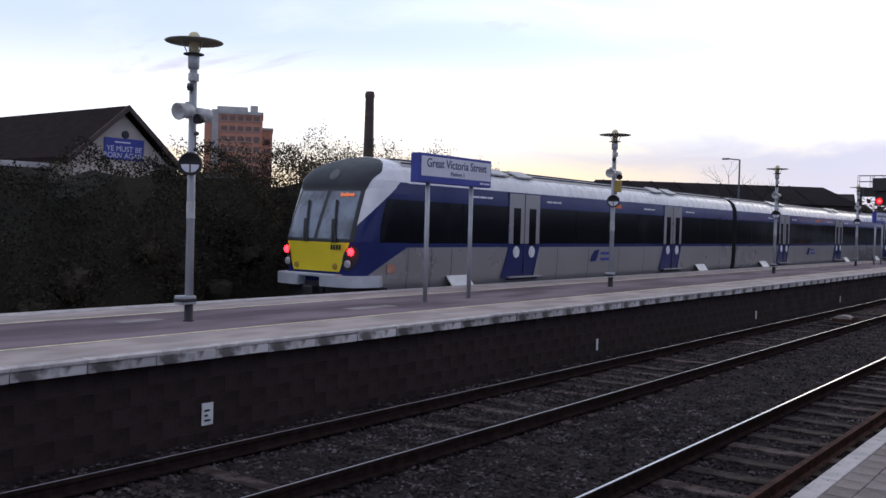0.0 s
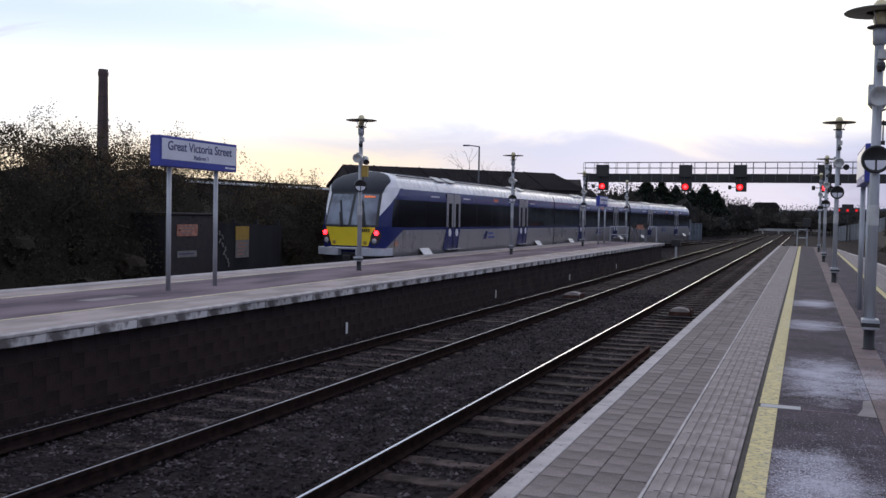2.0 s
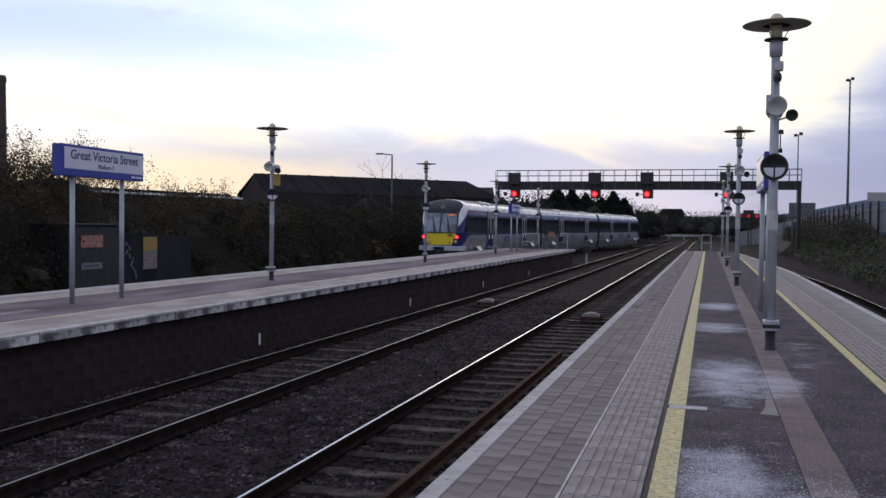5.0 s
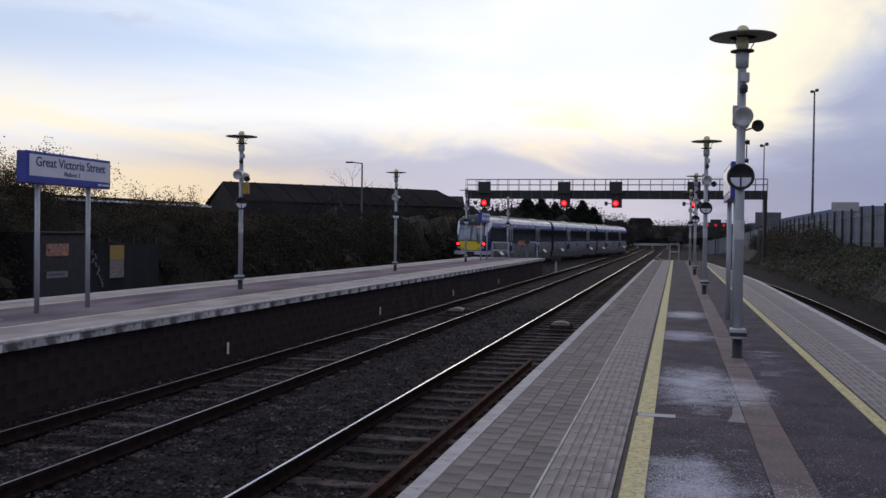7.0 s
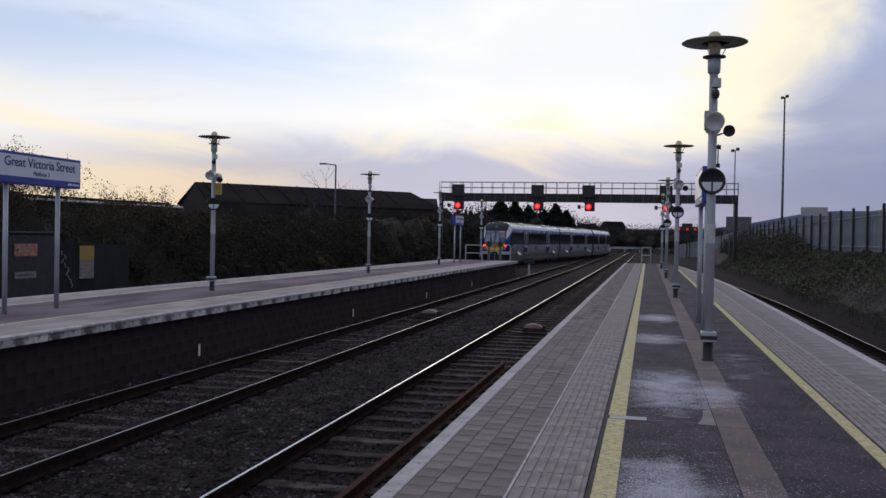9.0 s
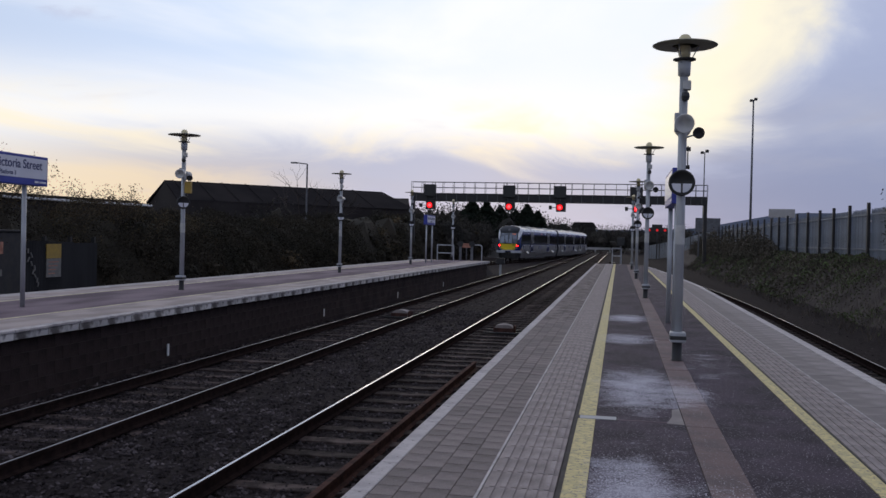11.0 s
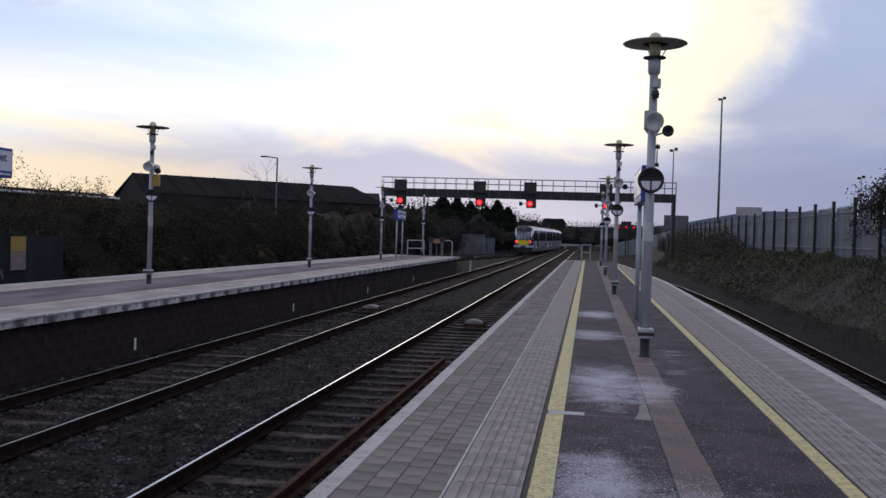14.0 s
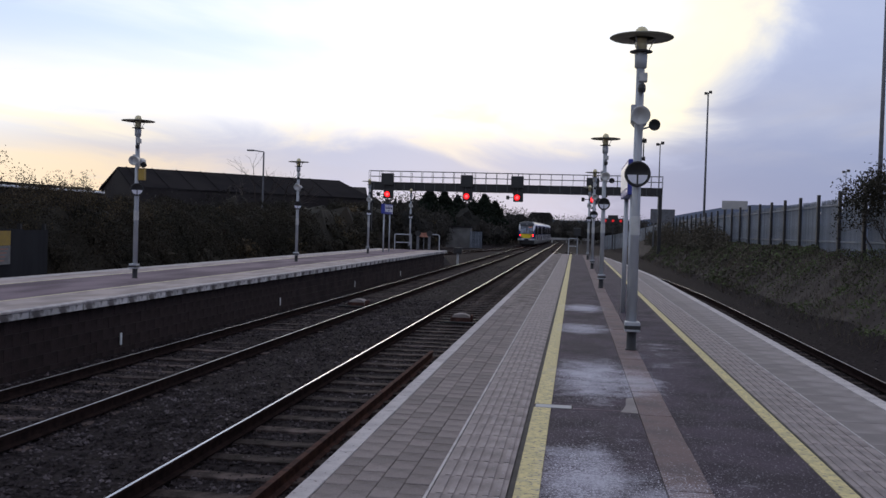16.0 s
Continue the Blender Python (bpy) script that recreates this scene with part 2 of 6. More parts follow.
M = dict(
    ballast=material("ballast", (0.0205, 0.0165, 0.0165), 0.95, color2=(0.038, 0.031, 0.0315), scale=9, bump=0.9, bump_scale=22, spread=0.35, spec=0.03),
    stone=material("ballast_stone", (0.029, 0.0238, 0.0242), 0.95, color2=(0.116, 0.098, 0.101), scale=3.0, lo=0.4, hi=0.75, bump=0.4, bump_scale=60, spread=0.65, spec=0.08),
    earth=material("earth", (0.048, 0.040, 0.037), 0.95, color2=(0.078, 0.066, 0.059), scale=1.5, bump=0.8, bump_scale=9, spec=0.04),
    rail_top=material("rail_top", (0.46, 0.475, 0.54), 0.26, 0.95, color2=(0.36, 0.37, 0.42), scale=3, stretch=(1, 0.1, 1)),
    rail_dull=material("rail_dull", (0.36, 0.355, 0.385), 0.36, 0.9, color2=(0.24, 0.235, 0.25), scale=3, stretch=(1, 0.1, 1)),
    rail_side=material("rail_side", (0.030, 0.020, 0.018), 0.97, spec=0.0, color2=(0.019, 0.0135, 0.0125), scale=8, bump=0.4),
    rust=material("rust_rail", (0.082, 0.042, 0.034), 0.95, spec=0.05, color2=(0.046, 0.026, 0.023), scale=7, bump=0.4),
    sleeper=material("sleeper", (0.080, 0.060, 0.055), 0.92, spec=0.1, color2=(0.024, 0.018, 0.0165), scale=5, bump=0.5, bump_scale=30, spread=0.4),
    block=material("block_wall", (0.042, 0.0292, 0.0275), 0.95, color2=(0.0235, 0.0170, 0.016), scale=1.6, bump=0.8, bump_scale=24, spread=0.10, spec=0.12),
    mortar=material("wall_joint", (0.050, 0.038, 0.034), 0.95, color2=(0.031, 0.0245, 0.0225), scale=4, bump=0.4),
    coping=material("coping", (0.52, 0.475, 0.455), 0.88, spec=0.3, color2=(0.37, 0.335, 0.325), scale=4, bump=0.3, speck=(0.16, 0.15, 0.14), speck_scale=26, speck_lo=0.6, speck_hi=0.72, spread=0.1),
    fascia=material("coping_face", (0.56, 0.53, 0.51), 0.9, color2=(0.12, 0.105, 0.10), scale=3.5, bump=0.4, lo=0.46, hi=0.64, spread=0.3),
    paver=material("paver", (0.235, 0.198, 0.184), 0.88, spec=0.2, color2=(0.125, 0.104, 0.096), scale=3.2, lo=0.38, hi=0.62, bump=0.7, bump_scale=60, spread=0.17, speck=(0.44, 0.42, 0.42), speck_scale=34, speck_lo=0.66, speck_hi=0.74),
    joint=material("paver_joint", (0.050, 0.043, 0.040), 0.95, color2=(0.03, 0.026, 0.024), scale=8),
    tactile=material("tactile", (0.330, 0.281, 0.265), 0.82, spec=0.25, color2=(0.215, 0.184, 0.176), scale=3.5, bump=0.5, bump_scale=60, spread=0.10, speck=(0.46, 0.44, 0.44), speck_scale=36, speck_lo=0.67, speck_hi=0.75),
    yellow_line=material("yellow_line", (0.63, 0.525, 0.235), 0.8, color2=(0.47, 0.40, 0.20), scale=12, speck=(0.22, 0.19, 0.15), speck_scale=30, speck_lo=0.53, speck_hi=0.66, bump=0.3),
    red_strip=material("red_strip", (0.148, 0.097, 0.093), 0.85, color2=(0.100, 0.072, 0.072), scale=3, speck=(0.42, 0.40, 0.41), speck_scale=48, speck_lo=0.62, speck_hi=0.74, bump=0.3, spread=0.1),
    galv=material("galvanised_steel", (0.42, 0.43, 0.45), 0.55, 0.35, color2=(0.33, 0.34, 0.36), scale=5, stretch=(1, 1, 0.3)),
    dark_steel=material("dark_steel", (0.020, 0.020, 0.023), 0.6, 0.2, color2=(0.03, 0.027, 0.026), scale=4),
    grey_steel=material("grey_steel", (0.14, 0.145, 0.155), 0.6, 0.3, color2=(0.1, 0.1, 0.11), scale=4),
    black=material("black_plastic", (0.013, 0.013, 0.014), 0.5, color2=(0.02, 0.02, 0.02), scale=6),
    white=material("white_paint", (0.72, 0.72, 0.71), 0.45, color2=(0.6, 0.6, 0.59), scale=4),
    off_white=material("grey_white_plastic", (0.52, 0.52, 0.51), 0.5, color2=(0.40, 0.40, 0.39), scale=5),
    globe=material("globe", (0.68, 0.60, 0.36), 0.25, color2=(0.56, 0.48, 0.28), scale=6),
    yellow=material("yellow_panel", (0.82, 0.63, 0.03), 0.4, color2=(0.78, 0.59, 0.03), scale=2, coat=0.2),
    sign_blue=material("sign_blue", (0.030, 0.045, 0.30), 0.45, color2=(0.025, 0.036, 0.25), scale=3),
    sign_white=material("sign_white", (0.66, 0.66, 0.72), 0.4, color2=(0.6, 0.6, 0.66), scale=2),
    sign_text=material("sign_text", (0.03, 0.035, 0.12), 0.6),
    blue=material("train_blue", (0.020, 0.028, 0.118), 0.2, spec=0.25, color2=(0.016, 0.023, 0.098), scale=1.2, coat=0.0),
    silver=material("train_silver", (0.36, 0.35, 0.345), 0.30, 0.55, spec=0.4, color2=(0.335, 0.325, 0.322), scale=0.4),
    train_white=material("train_white", (0.74, 0.74, 0.76), 0.28, color2=(0.66, 0.66, 0.68), scale=1.2, spec=0.45),
    roof_grey=material("train_roof", (0.33, 0.32, 0.33), 0.5, color2=(0.25, 0.24, 0.25), scale=2),
    dome=material("train_dome", (0.042, 0.045, 0.052), 0.55, spec=0.2, color2=(0.036, 0.039, 0.045), scale=2),
    tint=material("tinted_glass", (0.006, 0.006, 0.009), 0.10, spec=0.22),
    # pale blue-grey patches in the glass colour imitate the sky's reflection
    screen=material("windscreen_glass", (0.16, 0.185, 0.24), 0.06, spec=0.8, color2=(0.05, 0.058, 0.08), scale=1.1, lo=0.42, hi=0.66),
    red_glow=material("red_lamp", (0.5, 0.02, 0.02), 0.3, emit=(1.0, 0.008, 0.013), strength=16.0),
    red_core=material("signal_red", (0.5, 0.02, 0.02), 0.3, emit=(1.0, 0.03, 0.035), strength=6.0),
    amber_glow=material("amber_display", (0.4, 0.1, 0.02), 0.4, emit=(1.0, 0.24, 0.08), strength=0.5),
    lens=material("headlamp_glass", (0.35, 0.36, 0.38), 0.1, spec=0.8),
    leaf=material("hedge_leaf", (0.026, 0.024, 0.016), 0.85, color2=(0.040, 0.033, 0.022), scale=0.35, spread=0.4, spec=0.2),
    leaf_dry=material("dry_leaf", (0.085, 0.062, 0.035), 0.85, color2=(0.055, 0.045, 0.024), scale=0.5, spread=0.4, spec=0.2),
    leaf_green=material("bramble_leaf", (0.090, 0.120, 0.045), 0.8, color2=(0.070, 0.078, 0.036), scale=0.6, spread=0.45, spec=0.25),
    conifer=material("conifer_leaf", (0.012, 0.018, 0.012), 0.9, color2=(0.02, 0.026, 0.016), scale=0.4, spread=0.4, spec=0.15),
    twig=material("twig", (0.035, 0.026, 0.020), 0.9, color2=(0.05, 0.038, 0.03), scale=3),
    roof_tile=material("roof_tile", (0.026, 0.017, 0.017), 0.95, spec=0.06, color2=(0.018, 0.013, 0.013), scale=2, bump=0.4, spread=0.15),
    render_wall=material("render_wall", (0.50, 0.44, 0.38), 0.9, color2=(0.43, 0.37, 0.32), scale=1.2, bump=0.2),
    # red brick, its colour raised to include the haze over the distant tower
    brick_red=material("brick_tower", (0.52, 0.25, 0.17), 0.9, color2=(0.45, 0.21, 0.14), scale=0.3, bump=0.2),
    brick_dark=material("brick_chimney", (0.085, 0.06, 0.055), 0.9, color2=(0.06, 0.045, 0.042), scale=0.6, bump=0.3),
    concrete=material("concrete", (0.45, 0.44, 0.43), 0.85, color2=(0.36, 0.35, 0.34), scale=0.4),
    shed_roof=material("shed_roof", (0.018, 0.016, 0.017), 0.95, spec=0.03, color2=(0.026, 0.023, 0.023), scale=0.25, stretch=(1, 1, 0.3)),
    shed_wall=material("shed_wall", (0.030, 0.026, 0.026), 0.95, spec=0.1, color2=(0.04, 0.036, 0.035), scale=0.3),
    palisade=material("palisade", (0.155, 0.178, 0.212), 0.65, 0.2, color2=(0.115, 0.132, 0.16), scale=1.0, spread=0.2),
    # blue-grey haze of the distance is put into the hill's surface colour
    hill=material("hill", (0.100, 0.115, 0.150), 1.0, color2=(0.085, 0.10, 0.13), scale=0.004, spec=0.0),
    orange_sign=material("faded_orange_board", (0.30, 0.125, 0.085), 0.7, color2=(0.46, 0.22, 0.15), scale=6),
    pale_sign=material("pale_board", (0.20, 0.19, 0.18), 0.7, color2=(0.15, 0.145, 0.135), scale=6),
    yellow_sign=material("yellow_board", (0.36, 0.235, 0.035), 0.6, color2=(0.29, 0.19, 0.04), scale=5),
    sheet=material("corrugated_sheet", (0.040, 0.040, 0.042), 0.8, 0.0, spec=0.15, color2=(0.024, 0.024, 0.025), scale=1.2, stretch=(1, 1, 0.25)),
    window_dark=material("window_dark", (0.16, 0.10, 0.085), 0.35, spec=0.5),
)


def gritted(m, amount):
    """Lay drifts and scattered grains of white de-icing grit over a material."""
    m = m if m else material("tarmac", (0.066, 0.049, 0.064), 0.86, spec=0.2, color2=(0.036, 0.0275, 0.0345), scale=1.4, bump=0.5, bump_scale=130, speck=(0.40, 0.39, 0.41), speck_scale=60, speck_lo=0.63, speck_hi=0.70)
    nt = m.node_tree
    N, L = nt.nodes.new, nt.links.new
    b = nt.nodes["Principled BSDF"]
    prev = b.inputs["Base Color"].links[0].from_socket
    place = N("ShaderNodeNewGeometry").outputs["Position"]
    sep = N("ShaderNodeSeparateXYZ")
    L(place, sep.inputs[0])

    def op(kind, a, c=None):
        n = N("ShaderNodeMath")
        n.operation = kind
        for i, v in enumerate((a, c)):
            if v is None:
                continue
            if isinstance(v, (int, float)):
                n.inputs[i].default_value = v
            else:
                L(v, n.inputs[i])
        return n.outputs[0]

    def drift(cx, cy, sx, sy):
        dx = op("DIVIDE", op("SUBTRACT", sep.outputs[0], cx), sx)
        dy = op("DIVIDE", op("SUBTRACT", sep.outputs[1], cy), sy)
        return op("MAXIMUM", op("SUBTRACT", 1.0, op("ADD", op("MULTIPLY", dx, dx), op("MULTIPLY", dy, dy))), 0.0)

    total = None
    for cx, cy, sx, sy, k in ((0.10, 6.0, 0.42, 1.3, 1.0), (0.25, 10.3, 0.62, 2.0, 1.0), (0.66, 10.0, 0.45, 1.4, 0.9), (0.15, 15.4, 0.62, 1.1, 1.0), (0.2, 19.6, 0.66, 1.3, 1.0), (0.62, 5.2, 0.55, 1.6, 0.8), (1.15, 12.5, 0.5, 2.4, 0.36), (0.45, 6.0, 0.9, 4.0, 0.22)):
        v = op("MULTIPLY", drift(cx, cy, sx, sy), k)
        total = v if total is None else op("MAXIMUM", total, v)

    def noise_(scale, detail, rough, sx, sy):
        n, mp = N("ShaderNodeTexNoise"), N("ShaderNodeMapping")
        n.inputs["Scale"].default_value, n.inputs["Detail"].default_value, n.inputs["Roughness"].default_value = scale, detail, rough
        mp.inputs["Scale"].default_value = (sx, sy, 1)
        L(place, mp.inputs[0])
        L(mp.outputs[0], n.inputs["Vector"])
        return n.outputs[0]

    def level(v, lo, hi):
        mr = N("ShaderNodeMapRange")
        mr.inputs["From Min"].default_value, mr.inputs["From Max"].default_value = lo, hi
        L(v, mr.inputs["Value"])
        return mr.outputs[0]

    body = op("ADD", op("MULTIPLY", total, 0.85), op("MULTIPLY", op("SUBTRACT", noise_(2.6, 9, 0.72, 0.8, 0.9), 0.5), 2.3))
    body = op("ADD", body, op("MULTIPLY", op("SUBTRACT", noise_(42, 5, 0.7, 1, 0.6), 0.5), 1.1))
    drifts = op("MULTIPLY", level(body, 0.30, 1.45), 1.0)
    grains = op("ADD", noise_(70, 2, 0.5, 1, 0.6), op("MULTIPLY", total, 0.22))
    f = op("MULTIPLY", op("MAXIMUM", drifts, op("MULTIPLY", level(grains, 0.72, 0.78), 0.75)), amount)
    mx = N("ShaderNodeMix")
    mx.data_type = "RGBA"
    L(f, mx.inputs[0])
    L(prev, mx.inputs[6])
    mx.inputs[7].default_value = (0.62, 0.60, 0.66, 1)
    L(mx.outputs[2], b.inputs["Base Color"])
    return m


M["tarmac"] = gritted(None, 1.0)
gritted(M["red_strip"], 0.8)
gritted(M["yellow_line"], 0.35)
M["disc_grey"] = material("disc_grey", (0.30, 0.29, 0.22), 0.5, 0.1, color2=(0.22, 0.21, 0.16), scale=4)
M["vent_grey"] = material("vent_grey", (0.12, 0.12, 0.125), 0.6, color2=(0.09, 0.09, 0.095), scale=3)
M["amber_dim"] = material("amber_dim", (0.12, 0.04, 0.02), 0.4, emit=(1.0, 0.22, 0.08), strength=0.12)
M["bumper"] = material("bumper_paint", (0.55, 0.56, 0.60), 0.35, 0.2, color2=(0.46, 0.47, 0.50), scale=2)
# leaf colour of the distant woods, lightened to paint in the haze
M["far_leaf"] = material("far_leaf", (0.036, 0.035, 0.031), 0.95, color2=(0.055, 0.049, 0.042), scale=0.3, spread=0.4, spec=0.05)
M["dim_red"] = material("dim_red_lamp", (0.3, 0.02, 0.02), 0.4, emit=(1.0, 0.01, 0.012), strength=0.55)
# deep red emission imitating the signal lamp's glow on its head and hood
M["red_halo"] = material("signal_red_halo", (0.4, 0.01, 0.01), 0.4, emit=(1.0, 0.004, 0.008), strength=1.8)
M["slab_grey"] = material("slab_grey", (0.30, 0.265, 0.25), 0.9, spec=0.2, color2=(0.21, 0.185, 0.175), scale=2.2, bump=0.3, bump_scale=70, spread=0.08)
M["old_paver"] = material("old_paver", (0.43, 0.36, 0.33), 0.9, spec=0.2, color2=(0.29, 0.245, 0.225), scale=2.0, bump=0.3, bump_scale=60, stretch=(1, 0.4, 1))
M["pale_line"] = material("pale_line", (0.74, 0.66, 0.42), 0.85, color2=(0.55, 0.49, 0.33), scale=6, speck=(0.3, 0.26, 0.22), speck_scale=20, speck_lo=0.58, speck_hi=0.7)
M["bank_dry"] = material("bank_dry", (0.135, 0.112, 0.086), 0.9, color2=(0.065, 0.055, 0.044), scale=0.5, spread=0.4, spec=0.1)
M["old_concrete"] = material("old_concrete", (0.15, 0.145, 0.14), 0.9, color2=(0.10, 0.096, 0.092), scale=0.8)
M["leaf_bank"] = material("bank_leaf", (0.088, 0.078, 0.058), 0.9, color2=(0.055, 0.050, 0.038), scale=0.6, spread=0.45, spec=0.1)
M["old_tarmac"] = material("old_tarmac", (0.225, 0.172, 0.190), 0.9, spec=0.15, color2=(0.115, 0.085, 0.097), scale=1.1, stretch=(1, 0.3, 1), bump=0.4, bump_scale=120, speck=(0.3, 0.28, 0.3), speck_scale=60, speck_lo=0.66, speck_hi=0.76)


# ---- mesh helpers ----
def mesh(bm, name, mat, smooth=False):
    me = bpy.data.meshes.new(name)
    bm.to_mesh(me)
    bm.free()
    me.materials.append(M[mat] if isinstance(mat, str) else mat)
    if smooth:
        for p in me.polygons:
            p.use_smooth = True
    return me


def part(name, bm, mat, parent, label="", smooth=False):
    ob = new(name, mesh(bm, name, mat, smooth))
    ob.parent = parent
    return tagged(ob, label) if label else ob


def thing(name, label, category, group="", kind="", at=(0, 0, 0), rz=0):
    ob = new(name)
    ob.matrix_basis = pose(*at, 0, 0, rz)
    return tagged(ob, label, category, group, kind)


def box(bm, x0, x1, y0, y1, z0, z1, bev=0.0):
    vs = [bm.verts.new((x, y, z)) for z in (z0, z1) for y in (y0, y1) for x in (x0, x1)]
    fs = [bm.faces.new([vs[i] for i in q]) for q in ((0, 2, 3, 1), (4, 5, 7, 6), (0, 1, 5, 4), (2, 6, 7, 3), (0, 4, 6, 2), (1, 3, 7, 5))]
    if bev:
        es = list({e for f in fs for e in f.edges})
        bmesh.ops.bevel(bm, geom=es, offset=bev, segments=2, affect="EDGES", profile=0.5)
    return bm


def boxes(*specs, bev=0.0):
    bm = bmesh.new()
    for s in specs:
        box(bm, *s, bev=bev)
    return bm


def tube(bm, p0, p1, r0, r1=None, n=12, caps=True):
    r1 = r0 if r1 is None else r1
    p0, p1 = Vector(p0), Vector(p1)
    q = (p1 - p0).to_track_quat("Z", "Y")
    rings = []
    for p, r in ((p0, r0), (p1, r1)):
        rings.append([bm.verts.new(p + q @ Vector((r * math.cos(a), r * math.sin(a), 0))) for a in [2 * math.pi * i / n for i in range(n)]])
    for i in range(n):
        bm.faces.new((rings[0][i], rings[0][(i + 1) % n], rings[1][(i + 1) % n], rings[1][i]))
    if caps:
        bm.faces.new(rings[0][::-1])
        bm.faces.new(rings[1])
    return bm


def tubes(*specs, n=12):
    bm = bmesh.new()
    for s in specs:
        tube(bm, *s, n=n)
    return bm


def turned(profile, n=24, bm=None, at=(0, 0, 0)):
    """A solid of revolution about z from (radius, height) pairs."""
    bm = bm or bmesh.new()
    rings = []
    for r, z in profile:
        rings.append([bm.verts.new((at[0] + max(r, 1e-4) * math.cos(2 * math.pi * i / n), at[1] + max(r, 1e-4) * math.sin(2 * math.pi * i / n), at[2] + z)) for i in range(n)])
    for a, b in zip(rings, rings[1:]):
        for i in range(n):
            bm.faces.new((a[i], a[(i + 1) % n], b[(i + 1) % n], b[i]))
    bm.faces.new(rings[0][::-1])
    bm.faces.new(rings[-1])
    return bm


def prism(bm, outline, axis, a, b):
    """Extrude a 2D outline along an axis ('x', 'y' or 'z') from a to b."""
    def at(p, v):
        return {"x": (v, p[0], p[1]), "y": (p[0], v, p[1]), "z": (p[0], p[1], v)}[axis]
    r0, r1 = [bm.verts.new(at(p, a)) for p in outline], [bm.verts.new(at(p, b)) for p in outline]
    n = len(outline)
    fs = [bm.faces.new((r0[i], r0[(i + 1) % n], r1[(i + 1) % n], r1[i])) for i in range(n)]
    fs += [bm.faces.new(r0[::-1]), bm.faces.new(r1)]
    bmesh.ops.recalc_face_normals(bm, faces=fs)
    return bm


def raw(name, verts, faces, mat, parent=None, kind="", label="", category=""):
    me = bpy.data.meshes.new(name)
    me.from_pydata(verts, [], faces)
    me.materials.append(M[mat])
    ob = new(name, me)
    ob.parent = parent
    return tagged(ob, label, category, kind=kind)


def letters(name, text, size, mat, parent, m, depth=0.002, align="CENTER", label="", bold=0.0):
    cu = bpy.data.curves.new(name, "FONT")
    cu.body, cu.size, cu.extrude, cu.align_x, cu.align_y, cu.offset = text, size, depth, align, "CENTER", bold
    tmp = bpy.data.objects.new(name, cu)
    scene.collection.objects.link(tmp)
    me = bpy.data.meshes.new_from_object(tmp.evaluated_get(bpy.context.evaluated_depsgraph_get()))
    bpy.data.objects.remove(tmp)
    me.materials.clear()
    me.materials.append(M[mat])
    ob = new(name, me)
    ob.parent, ob.matrix_basis = parent, m
    return tagged(ob, label) if label else ob


# ---- plan: y runs along the tracks, z = 0 is the top of the island platform ----
RAIL = -0.915
BED = RAIL - 0.20
GAUGE = 1.67
TRACK_A, TRACK_B, TRACK_R = -3.205, -7.14, 4.65
BEND = [(-60.0, -15.4), (62.0, -15.4), (74.0, -15.08), (87.4, -14.18), (110.0, -11.84), (119.4, -10.84), (134.0, -9.27), (144.0, -8.45), (156.0, -7.85), (172.0, -7.35), (190.0, -7.14), (400.0, -7.14)]


def bend_x(y):
    """The departing line: straight past the platform, then over to the middle track."""
    i = max(k for k in range(len(BEND) - 1) if BEND[k][0] <= y)
    (y0, x0), (y1, x1) = BEND[i], BEND[i + 1]

    def slope(k):
        if k <= 1 or k >= len(BEND) - 2:
            return 0.0
        return (BEND[k + 1][1] - BEND[k - 1][1]) / (BEND[k + 1][0] - BEND[k - 1][0])
    u, h = (y - y0) / (y1 - y0), y1 - y0
    return x0 * (2 * u**3 - 3 * u**2 + 1) + x1 * (3 * u**2 - 2 * u**3) + h * (slope(i) * (u**3 - 2 * u**2 + u) + slope(i + 1) * (u**3 - u**2))


def right_x(y):
    """The line behind the island: straight, then bearing left."""
    return TRACK_R - 0.00125 * max(0.0, y - 34) ** 2 if y < 74 else TRACK_R - 2.0 - 0.1 * (y - 74)


# ---- ground, ballast and tracks ----
def ground_z(x, y):
    """Ballast bed under the tracks, banks on both sides."""
    z = BED
    if x > 6.4:
        u = min(1.0, (x - 6.4) / 3.6)
        z = BED + (0.92 - BED) * (u * u * (3 - 2 * u))
    if x < -17.6 and y < 130:
        u = min(1.0, (-17.6 - x) / 5.0)
        z = BED + 1.1 * (u * u * (3 - 2 * u))
    return z


def ground():
    xs = [-1600, -700, -300, -120, -60] + [-40 + i for i in range(0, 18)] + [-22 + 0.7 * i for i in range(0, 56)] + [17.5, 20, 26, 40, 80, 200, 600, 1500]
    ys = [-400, -120, -50, -20] + [-12 + 1.2 * i for i in range(0, 75)] + [80 + 5 * i for i in range(0, 35)] + [280, 400, 700, 1200, 2400]
    verts, faces = [], []
    for y in ys:
        for x in xs:
            bank = x > 6.8 or x < -18
            n = noise.noise((x * 0.5, y * 0.5, 0)) * 0.16 + noise.noise((x * 1.7, y * 1.7, 3)) * 0.07 if bank and abs(x) < 60 else noise.noise((x * 0.9, y * 0.9, 7)) * 0.02
            verts.append((x, y, ground_z(x, y) + n))
    w = len(xs)
    for j in range(len(ys) - 1):
        for i in range(w - 1):
            faces.append((j * w + i, j * w + i + 1, (j + 1) * w + i + 1, (j + 1) * w + i))
    ob = raw("ground", verts, faces, "earth", kind="structure", label="dark earth and stony ballast around the railway tracks", category="ground")
    ob.data.materials.append(M["ballast"])
    for p in ob.data.polygons:
        c = p.center
        p.use_smooth = True
        if -17.8 < c.x < 7.6:
            p.material_index = 1
    return ob


ground()


